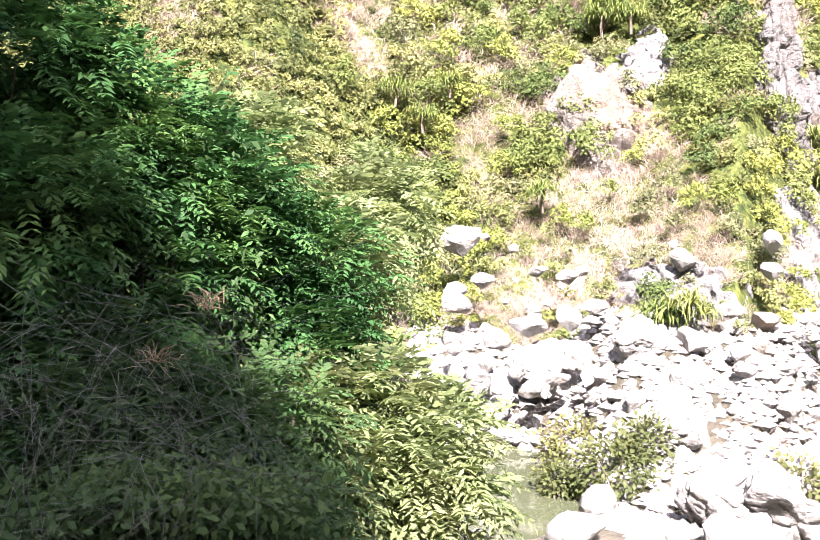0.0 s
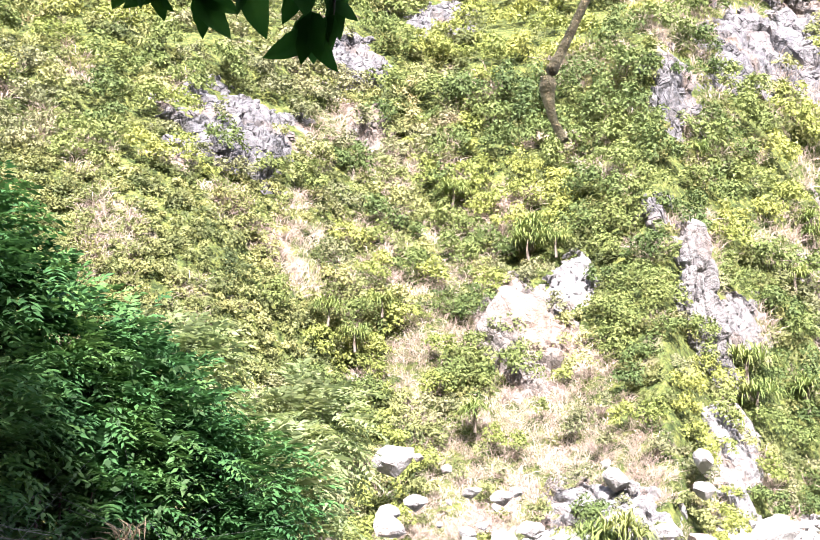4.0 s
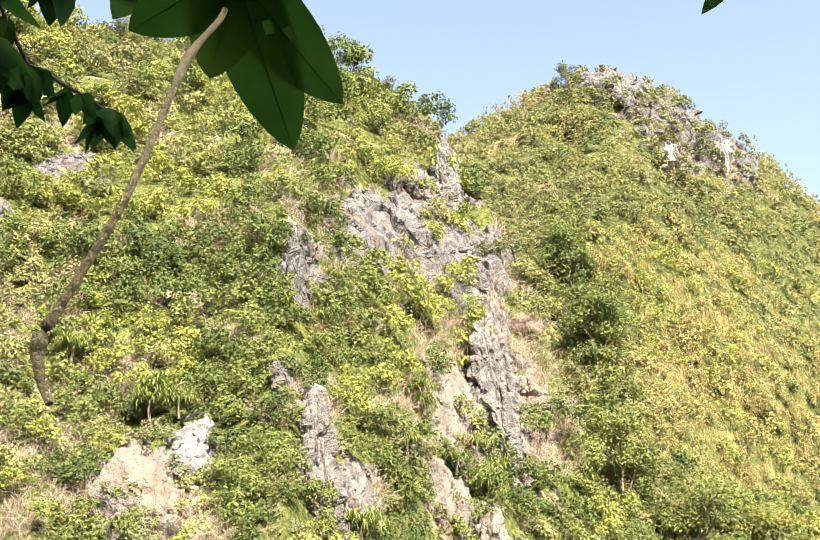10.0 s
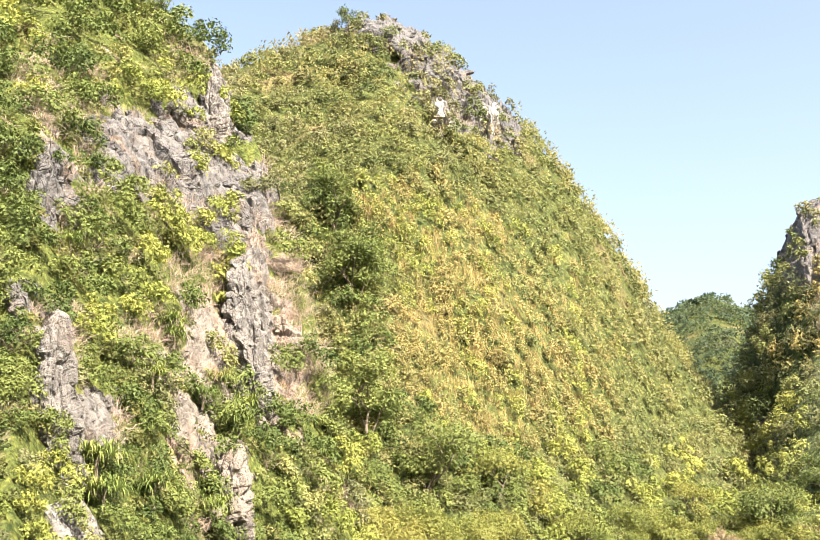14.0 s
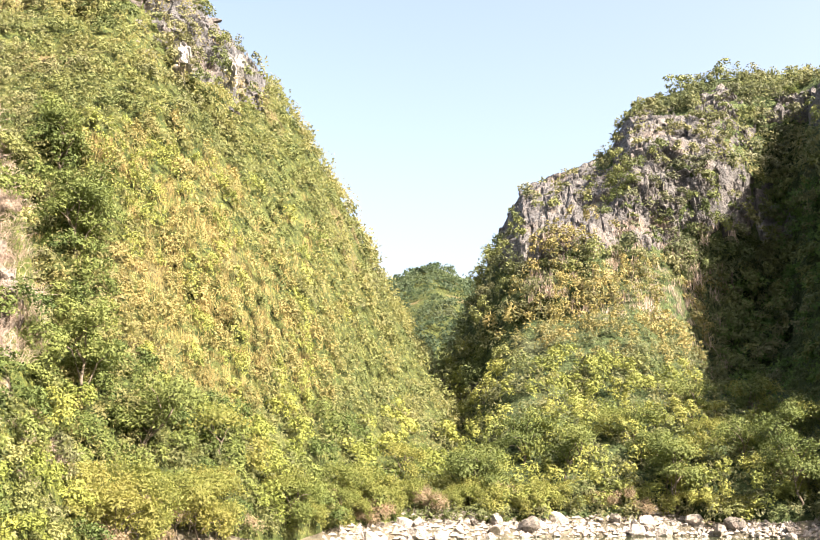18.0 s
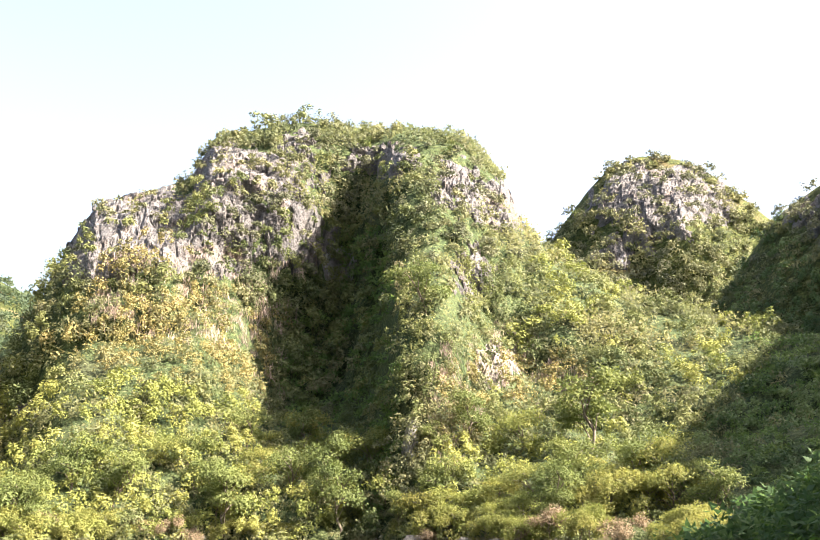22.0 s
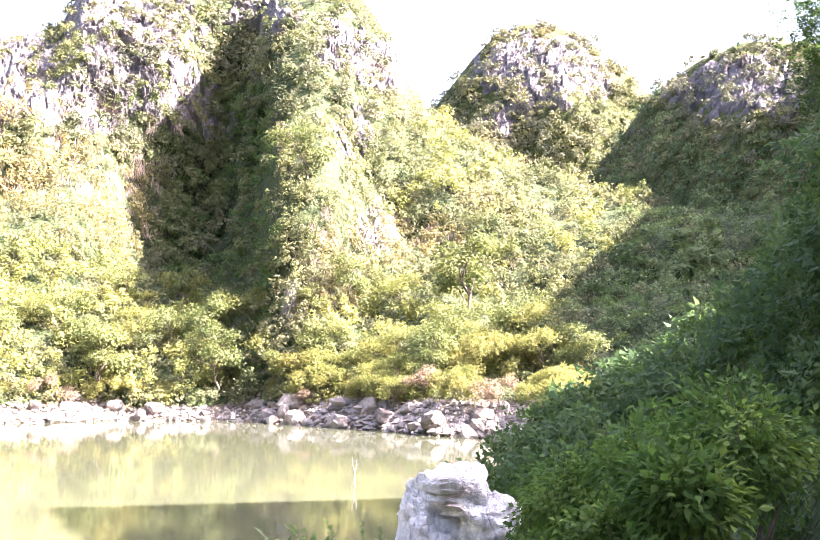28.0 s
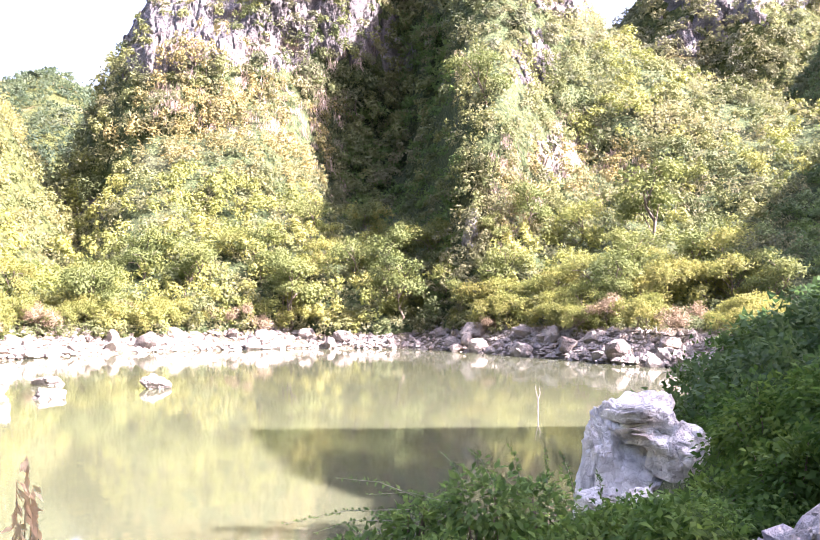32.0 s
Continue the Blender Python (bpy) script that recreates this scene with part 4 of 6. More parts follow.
plantation(NEAR, [
    ("shrub_cover", "small yellow-green shrubs on a steep hillside", BUSH_SUNNY, 9, 20, 2.9, 604, 1.0, 1.0, None),
    ("shrub_cover", "low matted yellow-green shrubs on a steep hillside", BUSH_SUNNY, 6, 12, 2.6, 248, 0.8, 30.0, MAT_WEST),
    ("shrub_cover", "dark green bushes on a steep hillside", BUSH_GREEN, 10, 26, 3.0, 972, 1.0, 0.9, None),
    ("shrub_cover", "dense dark green bushes on a steep hillside", BUSH_GREEN, 12, 28, 3.0, 1080, 1.0, 30.0, GREEN_NEAR),
    ("shrub_cover", "bright yellow-green bushes on a steep hillside", BUSH_FRESH, 10, 24, 2.9, 864, 0.9, 0.7, None),
    ("shrub_cover", "bright fresh green bushes below a cliff", BUSH_FRESH, 12, 24, 2.9, 810, 0.9, 60.0, FRESH_NEAR),
    ("shrub_cover", "olive green shrubs on a steep hillside", BUSH_OLIVE, 9, 21, 2.8, 648, 1.0, 0.8, None),
], 14000, skip=BARE, packing=0.5, gain=1.5)
grass(NEAR, "dry_grass", "straw-coloured dry grass on a rocky slope", DRY_GRASS, 13.0, 17, 30, only=DRY_NEAR, keep=0.42, width=0.011)

LOW_WOOD = [(36.5, 2.5, 4.5, 5, 0), (42, 0.5, 6, 3.8, 0), (50, 0.5, 7, 3, 0)]
GOLD_PEAK = [(42.5, 10.5, 7.5, 7.5, -25), (47, 7, 4.5, 8, 10), (39, 16, 4.5, 4, 0)]
TREES_PEAK = [(34.2, 17.3, 1.4, 2.3, 0), (36.2, 13.2, 1.8, 2.8, 0), (36.4, 9, 1.5, 2, 0)]
EDGE_PEAK = [(49, 13, 4, 4, -40), (52.5, 6, 3, 5, -20), (46, 19, 4, 3, -40)]
cover(PEAK, "shrub_cover", "yellow-green and straw-coloured creepers on a hill", LEAF_YELLOW, 3.4, 10, 3.0, 65, skip=rock_patches(CRAGS_PEAK) + DRY_PEAK, leak=0.3, droop=0.6, flat=1.25)
plantation(PEAK, [
    ("shrub_cover", "olive shrubs on a tall hill", HILL_OLIVE, 5, 12, 2.3, 324, 1.1, 1.0, None),
    ("shrub_cover", "green shrubs on a tall hill", HILL_GREEN, 6, 14, 2.3, 405, 1.0, 0.9, None),
    ("dry_creeper", "straw-coloured creepers draped over a hill", HILL_GOLD, 5, 12, 2.2, 324, 1.9, 12.0, GOLD_PEAK),
    ("shrub_cover", "yellow-green creepers draped over a hill", HILL_FRESH, 5, 12, 2.2, 324, 1.7, 12.0, GOLD_PEAK),
    ("shrub_cover", "dark green trees in a gully", BUSH_GREEN, 9, 19, 2.5, 702, 1.2, 2000.0, TREES_PEAK),
    ("shrub_cover", "fresh green trees at the foot of a hill", BUSH_FRESH, 9, 22, 2.6, 877, 1.1, 3000.0, LOW_WOOD),
    ("shrub_cover", "green trees at the foot of a hill", BUSH_GREEN, 9, 20, 2.6, 756, 1.1, 3000.0, LOW_WOOD),
    ("shrub_cover", "grey-green shrubs on the flank of a hill", HILL_GREEN, 5, 9, 2.2, 189, 1.2, 100.0, EDGE_PEAK),
], 9000, skip=rock_patches(CRAGS_PEAK), leak=0.4, packing=0.52, ledge=2.0, drift=(0.8, 0.13), ruffle=0.26)
grass(PEAK, "dry_creeper", "straw-coloured dry creepers hanging on a hill", STRAW, 7.0, 16, 36, only=DRY_PEAK, hang=1.7, width=0.011)
cover(BEYOND, "shrub_cover", "distant green woodland", LEAF_DISTANT, 5, 9, 2.8, 50)
plantation(BEYOND, [("shrub_cover", "distant rounded trees", LEAF_DISTANT, 5, 11, 2.2, 270, 0.9, 1.0, None)], 3000, packing=0.45)

CLIFF_EAST = [(70, 16.5, 15, 4.5, 0), (84, 16, 4, 4, 0), (81, 19, 6, 2.5, 0)]
BROWN_EAST = [(66, 9.3, 6.5, 2.8, 0), (70, 8, 2, 3.5, 12), (82, 6, 1.3, 3.2, 0), (88.3, 6.8, 1.8, 1.6, 0), (86, 6.6, 1.3, 1.8, 0), (64, 13.5, 3, 1.2, 0)]
FOOT_WOOD = [(63, 1.5, 10, 4.6, 0), (72, 0.5, 4, 2.8, 0), (86, 0.5, 6, 2.8, 0)]
VEIL_EAST = [(80.4, 9, 1.2, 4.5, 0), (85, 11.5, 3, 2, 0)]
SLOPE_RIGHT = [(90, 7, 6, 6.5, 0), (97, 9, 5, 4, 0)]
cover(EAST, "shrub_cover", "yellow-green trees and creepers on a hill over the pond", LEAF_FAR, 3.6, 10, 2.9, 65, skip=rock_patches(CRAGS_EAST) + CLEFT + SHADE_SIDE, leak=0.12, droop=0.6, flat=1.25)
cover(EAST, "cleft_shrubs", "dark green creepers in a shaded cleft and on a shaded slope", LEAF_CLEFT_SHADE, 4.5, 9, 2.9, 80, only=CLEFT + SHADE_SIDE)
plantation(EAST, [
    ("shrub_cover", "olive shrubs on a wooded hill", HILL_OLIVE, 6, 13, 2.3, 351, 1.1, 0.8, None),
    ("shrub_cover", "green trees on a wooded hill", HILL_GREEN, 7, 16, 2.4, 513, 1.1, 0.8, None),
    ("ledge_shrubs", "haze-greyed green shrubs on the ledges of a limestone cliff", HILL_HAZED, 4, 10, 2.2, 280, 0.9, 60.0, CLIFF_EAST),
    ("ledge_shrubs", "olive shrubs on the ledges of a limestone cliff", HILL_OLIVE, 4, 10, 2.2, 280, 0.9, 30.0, CLIFF_EAST),
    ("ledge_shrubs", "green shrubs on the ledges of a limestone cliff", HILL_GREEN, 5, 12, 2.2, 330, 0.9, 30.0, CLIFF_EAST),
    ("dry_shrubs", "straw-brown dry creepers on a hill over the pond", HILL_GOLD, 5, 13, 2.2, 351, 1.6, 120.0, BROWN_EAST),
    ("shrub_cover", "fresh yellow-green trees hung with creepers above the shore", HILL_FRESH, 8, 18, 2.4, 621, 1.4, 200.0, FOOT_WOOD),
    ("shrub_cover", "green trees hung with creepers above the shore", HILL_GREEN, 8, 18, 2.4, 621, 1.4, 70.0, FOOT_WOOD),
    ("shrub_cover", "green creepers hanging over a buttress", HILL_GREEN, 6, 13, 2.2, 405, 2.0, 400.0, VEIL_EAST),
    ("shrub_cover", "deep green bushes on a shaded slope", HILL_SHADE_GREEN, 7, 15, 2.4, 480, 1.1, 400.0, SHADE_SIDE + [(98.5, 2.5, 4, 3, 0)]),
    ("shrub_cover", "sunlit yellow-green trees on a slope", HILL_FRESH, 8, 18, 2.4, 621, 1.2, 40.0, SLOPE_RIGHT),
    ("shrub_cover", "sunlit green trees on a slope", HILL_GREEN, 8, 18, 2.4, 621, 1.2, 30.0, SLOPE_RIGHT),
], 11000, skip=rock_patches(CRAGS_EAST) + CLEFT, leak=0.7, packing=0.5, ledge=1.8, ruffle=0.26)
grass(EAST, "dry_creeper", "straw-coloured dry creepers hanging on a hill", DRY_GRASS, 6.0, 14, 24, only=DRY_EAST, hang=1.6, width=0.018)
for hill, crags, what, hue, leaf_kind in ((CONE, CRAGS_CONE, "cone-shaped", "olive", HILL_OLIVE), (SHADED, CRAGS_SHADED, "shaded", "deep green", HILL_SHADE_GREEN)):
    cover(hill, "shrub_cover", "distant low shrubs on a " + what + " hill", LEAF_FAR, 2.5, 8, 2.7, 50, skip=rock_patches(crags), leak=0.2)
    plantation(hill, [("shrub_cover", "distant haze-greyed shrubs on a " + what + " hill", HILL_HAZED, 4, 10, 2.1, 229, 1.0, 1.0, None),
                      ("shrub_cover", "distant " + hue + " shrubs on a " + what + " hill", leaf_kind, 4, 10, 2.1, 229, 1.1, 1.0, None)], 6000, skip=rock_patches(crags), leak=0.6, packing=0.48, ledge=1.8, ruffle=0.26)
NEAR_SIDE = [(93, -6, 4.5, 5, 0), (101, 5, 14, 14, 0), (112, 16, 9, 14, 0)]
cover(SOUTH, "creeper_cover", "dark green creepers and bushes in shade", LEAF_SHADE, 2.2, 26, 5.5, 100, only=NEAR_SIDE)
cover(SOUTH, "creeper_cover", "fresh green leafy bushes in shade", LEAF_LUSH, 0.7, 34, 8, 130, only=NEAR_SIDE, lift=0.6)


# free-standing pinnacles on the near hill
PINNACLES = [(27.2, 22.0, 1.3, 4.4, "grey limestone pinnacle on the ridge"), (27.9, 22.2, 0.9, 3.4, "small grey limestone pinnacle beside a taller one"), (19.6, 6.4, 0.95, 3.6, "grey pointed limestone spire among shrubs"), (20.2, 5.4, 0.9, 2.2, "grey limestone block under a spire"),
             (29.7, 10.4, 1.3, 5.2, "tall grey limestone column on the slope"), (30.3, 7.4, 1.5, 4.6, "grey limestone column below a taller one"), (29.4, 1.2, 1.3, 2.9, "pale limestone stump on the slope")]

# ---- stones ----
def boulder_mesh(name, seed, material, cuts=15, rough=0.04, squash=(1, 1, 0.8)):
    """A rock about 1 m across, broken along flat faces, with its foot at zero."""
    r = np.random.default_rng(seed)
    bm = bmesh.new()
    bmesh.ops.create_icosphere(bm, subdivisions=2, radius=0.64)
    v = np.array([w.co for w in bm.verts])
    f = np.array([[w.index for w in q.verts] for q in bm.faces])
    bm.free()
    for _ in range(cuts):
        n = unit(r.normal(size=3))
        h = r.uniform(0.26, 0.46)
        s = v @ n
        v = np.where((s > h)[:, None], v - (s - h)[:, None] * n, v)
    v = v * squash * [r.uniform(0.85, 1.15), r.uniform(0.7, 1.0), 1]
    v = v + unit(v) * (rough * fbm(v * 3 + seed, 4))[:, None]
    v[:, 2] -= v[:, 2].min()
    return mesh_from(name, v, f, material, flat=True)


ROCK_RUBBLE = limestone("limestone_rubble", (0.42, 0.42, 0.425), (0.34, 0.345, 0.35), (0.38, 0.34, 0.3), 1.2, 0.1, 0.0)
ROCK_SCREE = limestone("limestone_scree", (0.33, 0.318, 0.305), (0.19, 0.18, 0.174), (0.27, 0.22, 0.18), 1.8, 0.15, 0.1)
SHORE_STONES = [boulder_mesh("boulder", 20 + i, ROCK_SHORE) for i in range(6)]
WHITE_STONES = [boulder_mesh("boulder", 40 + i, ROCK_SCREE, squash=(1, 1, 0.75)) for i in range(6)]
PALE_RUBBLE = [chip_mesh("stone", 360 + i, ROCK_RUBBLE, 7) for i in range(8)]


def stone(name, me, az, r, z, size, label, category, group=""):
    ob = thing(name, me, label, category, group)
    ob.matrix_world = Matrix.Translation(polar(az, r, z)) @ pose(0, 0, 0, rng.uniform(-12, 12), rng.uniform(-12, 12), rng.uniform(0, 360)).to_3x3().to_4x4() @ Matrix.Diagonal((size, size, size * rng.uniform(0.8, 1.1), 1))
    return ob


def gz(az, r):
    return float(ground_z(np.array([az]), np.array([r]))[0])


for i in range(150):
    az = rng.uniform(52, 95)
    far = float(shore(FAR_SHORE, np.array([az]))[0])
    back = rng.uniform(0, 1) ** 1.4 * 5.0 - 0.7
    size = 0.4 + 1.9 * rng.uniform(0, 1) ** 2.4
    stone("boulder", SHORE_STONES[i % 6], az, far + back, max(gz(az, far + back), -0.1) - 0.2 * size, size, "pale weathered boulder on the far pond shore", "boulder", "boulders on the far shore")
BROWN_STONES = [boulder_mesh("boulder", 26 + i, ROCK_TAN) for i in range(3)]
for i, az in enumerate([61.4, 66.2, 67.8, 72.5, 77.9, 81.3, 85.2, 58.3, 55.5, 88.0, 70.4, 75.1]):
    r = float(shore(FAR_SHORE, np.array([az]))[0]) + (1.4, 2.4, 0.8)[i % 3]
    size = (2.3, 1.6, 1.2)[i % 3]
    stone("boulder", BROWN_STONES[i % 3], az, r, max(gz(az, r), -0.1) - 0.2 * size, size, "brown weathered boulder on the far pond shore", "boulder", "boulders on the far shore")
for i in range(120):
    az, r = rng.uniform(2, 24), rng.uniform(13.6, 24)
    if az < 9.5 and r < 19.5 and r > 15:
        r = rng.uniform(19.5, 24)
    size = 0.22 + 0.75 * rng.uniform(0, 1) ** 2
    z = max(gz(az, r), -0.1)
    if r > 19:
        z = max(z, float(NEAR.at(np.array([az]), np.array([max(0.0, (r - 20) / 56)]))[0, 2]) - 0.3)
    stone("boulder", WHITE_STONES[i % 6], az, r, z - 0.15 * size, size, "white limestone boulder in a scree", "boulder", "boulders of the scree")
for i in range(230):
    az, r = rng.uniform(95.0, 110), rng.uniform(8.8, 11.6)
    size = 0.11 + 0.3 * rng.uniform(0, 1) ** 1.8
    heap = 0.5 * float(smooth(94.5, 99.5, np.array(az))) * (1 - abs(r - 10) / 2.6)
    stone("stone", PALE_RUBBLE[i % 8], az, r, gz(az, r) + heap + 0.1 * size, size, "broken pale grey stone in a heap of rubble", "stone", "rubble heap")


def stone_litter(name, label, material, n, az_range, depth, size):
    az = rng.uniform(*az_range, n)
    far = shore(FAR_SHORE, az)
    r = far + rng.uniform(*depth, n)
    base = polar(az, r, ground_z(az, r))
    oct_v = np.array([[1, 0, 0], [-1, 0, 0], [0, 1, 0], [0, -1, 0], [0, 0, 1], [0, 0, -1]], float)
    oct_f = np.array([[0, 2, 4], [2, 1, 4], [1, 3, 4], [3, 0, 4], [2, 0, 5], [1, 2, 5], [3, 1, 5], [0, 3, 5]])
    s = rng.uniform(*size, (n, 1, 1)) * rng.uniform(0.5, 1.2, (n, 6, 1))
    v = base[:, None] + oct_v[None] * s * [1, 1, 0.7]
    f = oct_f[None] + 6 * np.arange(n)[:, None, None]
    thing(name, mesh_from(name, v.reshape(-1, 3), f.reshape(-1, 3), material, flat=True), label, "stones", kind="stuff")


stone_litter("stone_litter", "small pale stones along the far pond shore", ROCK_SHORE, 4200, (50, 97), (-0.6, 5.5), (0.1, 0.5))
stone_litter("stone_litter", "white stones and gravel of a scree", ROCK_SCREE, 7000, (0, 26), (-1.5, 9), (0.06, 0.26))


ROCK_PALE = limestone("limestone_fresh", (0.82, 0.82, 0.8), (0.55, 0.55, 0.53), (0.66, 0.61, 0.54), 2.6, 0.4, 0.25)


def crag_stone(az, r, z, size, label, material, seed, name="boulder"):
    """One large rock with ledges and cracks."""
    bm = bmesh.new()
    bmesh.ops.create_icosphere(bm, subdivisions=5, radius=0.6)
    v = np.array([w.co for w in bm.verts])
    f = np.array([[w.index for w in q.verts] for q in bm.faces])
    bm.free()
    q = np.random.default_rng(seed)
    for _ in range(15):
        n = unit(q.normal(size=3) * [1, 1, 0.7])
        h = q.uniform(0.27, 0.46)
        s = v @ n
        v = np.where((s > h)[:, None], v - 0.92 * (s - h)[:, None] * n, v)
    lev, gap = worley(v * [3.2, 3.2, 2.2] + seed)
    v = v + unit(v) * (0.05 * lev - 0.05 * np.exp(-gap / 0.1) + 0.045 * fbm(v * 4 + seed, 4) + 0.012 * fbm(v * 18, 2))[:, None]
    v[:, 2] -= v[:, 2].min()
    ob = thing(name, mesh_from(name, v * size, f, material, flat=True), label, "boulder", at=polar(az, r, z))
    ob.rotation_euler = (0, 0, radians(-az))
    return ob


def white_rock(az, r, z):
    """The tall white rock: a split block with a slanting ledge that overhangs a hollow."""
    bm = bmesh.new()
    bmesh.ops.create_icosphere(bm, subdivisions=6, radius=1.0)
    v = np.array([w.co for w in bm.verts])
    f = np.array([[w.index for w in q.verts] for q in bm.faces])
    bm.free()
    v = np.sign(v) * np.abs(v) ** 0.45 * [1.25, 1.0, 1.6]
    for n, h in (((0.06, -0.2, 1), 1.36), ((-1, -0.1, 0.2), 0.95), ((-0.1, -1, 0.12), 0.78), ((0.72, -0.1, -0.62), 0.52), ((1, 0, 0.35), 1.1), ((-0.7, -0.7, 0.15), 0.92), ((0.5, -0.7, 0.4), 1.1), ((-0.5, 0.2, 0.9), 1.35)):
        n = unit(np.array(n, float))
        s = v @ n
        v = np.where((s > h)[:, None], v - (s - h)[:, None] * n, v)
    x, y, zz = v[:, 0], v[:, 1], v[:, 2]
    front = smooth(0.2, -0.4, y)
    under = 0.92 - 0.62 * (x + 0.4) - zz
    east = smooth(-0.55, 0.0, x)
    push = 0.6 * np.exp(-((under - 0.26) / 0.24) ** 2) * east - 0.34 * smooth(0.1, -0.06, under) * east
    push = push + 0.4 * np.exp(-((zz - 1.02 + 0.3 * (x + 0.2)) / 0.05) ** 2 - ((x + 0.2) / 0.26) ** 2)
    push = push + 0.34 * np.exp(-((zz - 0.86 + 0.3 * (x - 0.4)) / 0.14) ** 2 - ((x - 0.4) / 0.26) ** 2)
    v = v + np.stack([0 * x, push * front, 0 * x], -1)
    lev, gap = worley(v * [2.6, 2.6, 2.0] + 3)
    fine, slit = worley(v * [6.5, 6.5, 4.5] + 8)
    grain = 0.09 * lev - 0.07 * np.exp(-gap / 0.07) + 0.035 * fine - 0.035 * np.exp(-slit / 0.1) + 0.07 * ridged(v * [2.2, 2.2, 1.2], 3) + 0.03 * fbm(v * 9, 3) + 0.012 * fbm(v * 30, 2)
    v = v + unit(v) * grain[:, None]
    v = v * [1.06, 1.0, 1.0]
    ob = thing("boulder", mesh_from("boulder", v, f, ROCK_PALE, flat=True), "large white limestone rock with a slanting ledge at the pond edge", "boulder", at=polar(az, r, z + 1.42))
    ob.rotation_euler = (0, 0, radians(-az))


white_rock(88.9, 22.4, -0.15)
crag_stone(91.4, 21.6, 1.15, np.array([1.4, 1.0, 1.25]), "white limestone block leaning on a larger rock", ROCK_PALE, 6)
crag_stone(86.9, 21.6, 0.1, np.array([0.9, 0.8, 0.8]), "low white limestone rock at the pond edge", ROCK_PALE, 9)
crag_stone(89.9, 18.0, 0.55, np.array([1.1, 0.9, 0.9]), "white limestone rock half hidden by creepers", ROCK_PALE, 12)
crag_stone(62.2, 56.5, -0.35, np.array([1.8, 1.3, 1.1]), "brown-grey rock standing out of the pond", ROCK_SHORE, 14)
crag_stone(56.6, 60.5, -0.4, np.array([2.4, 1.6, 0.95]), "pale flat rock standing out of the pond", ROCK_SHORE, 17)
crag_stone(56.5, 52.5, -0.45, np.array([2.2, 1.5, 0.9]), "pale low rock in the pond", ROCK_SHORE, 19)
crag_stone(53.6, 56, -0.4, np.array([2.5, 2.0, 1.6]), "pale rock at the pond edge", ROCK_SHORE, 23)
for k, (a, r, s) in enumerate([(17.5, 15.2, 1.3), (20.5, 15.5, 1.5), (15.2, 17.6, 1.2), (4.5, 20.5, 1.5), (8.6, 21.5, 1.7), (12.8, 20.5, 1.3), (22.0, 17.5, 1.5), (10.5, 17.6, 1.1)]):
    crag_stone(a, r, max(gz(a, r), 0) - 0.15, np.array([s, s * 0.9, s * 0.75]), "large white limestone boulder in a scree", ROCK_SCREE, 30 + k)


def pillar(az, r, z, wide, tall, label, material, seed):
    """A blunt fluted column of rock, broken at the top."""
    nu, nv = 64, 70
    a, t = np.meshgrid(np.linspace(0, 2 * pi, nu), np.linspace(0, 1, nv), indexing="ij")
    d = np.stack([np.cos(a), np.sin(a) * 0.8, 0 * a], -1)
    rad = 0.62 * wide * (1.25 - 0.85 * t ** 1.2)
    p = (d * rad[..., None] + np.stack([0.25 * wide * t * sin(seed), 0 * t, t * (tall + 1.6) - 1.6], -1)).reshape(-1, 3)
    lev, gap = worley(p * [1.9, 1.9, 0.8] + seed)
    fine, slit = worley(p * [4.2, 4.2, 2.0] + seed)
    flute = 1 + 0.42 * lev - 0.4 * np.exp(-gap / 0.1) + 0.16 * fine - 0.2 * np.exp(-slit / 0.1) + 0.16 * ridged(p * [2.4, 2.4, 0.7] + seed, 3) + 0.05 * fbm(p * 6, 2)
    top = np.clip((1 - t.ravel()) / 0.05, 0, 1) ** 0.6
    p[:, :2] *= (flute * top)[:, None]
    p[:, 2] += 0.22 * wide * lev * t.ravel() ** 2
    ob = thing("rock_pinnacle", mesh_from("rock_pinnacle", p, grid_faces(nu, nv), material, flat=True), label, "rock", at=polar(az, r, z))
    ob.rotation_euler = (0, 0, radians(-az))


for k, (az, el, wide, tall, label) in enumerate(PINNACLES):
    p = NEAR.at(np.array([az]), NEAR.v_of(np.array([az]), np.array([el])))[0]
    r = float(np.hypot(p[0], p[1])) - 0.9
    pillar(az, r, p[2] - 0.5, wide, tall * 0.85, label, ROCK_PILLAR if k < 6 else ROCK_TAN, 7 + k)


# the white crag that juts from the near hill, in two broken masses
for k, (az, el, size, stone_kind, label) in enumerate([(9.6, 3.0, (3.0, 2.0, 3.4), ROCK_TAN, "pale limestone crag with a dark hollow, jutting from a slope"), (12.5, 6.4, (2.0, 1.5, 2.0), ROCK_WHITE, "white broken limestone mass on top of a crag")]):
    p = NEAR.at(np.array([az]), NEAR.v_of(np.array([az]), np.array([el])))[0]
    crag_stone(az, float(np.hypot(p[0], p[1])) + 0.1, p[2] - 0.9, np.array(size), label, stone_kind, 75 + k, "rock_crag")


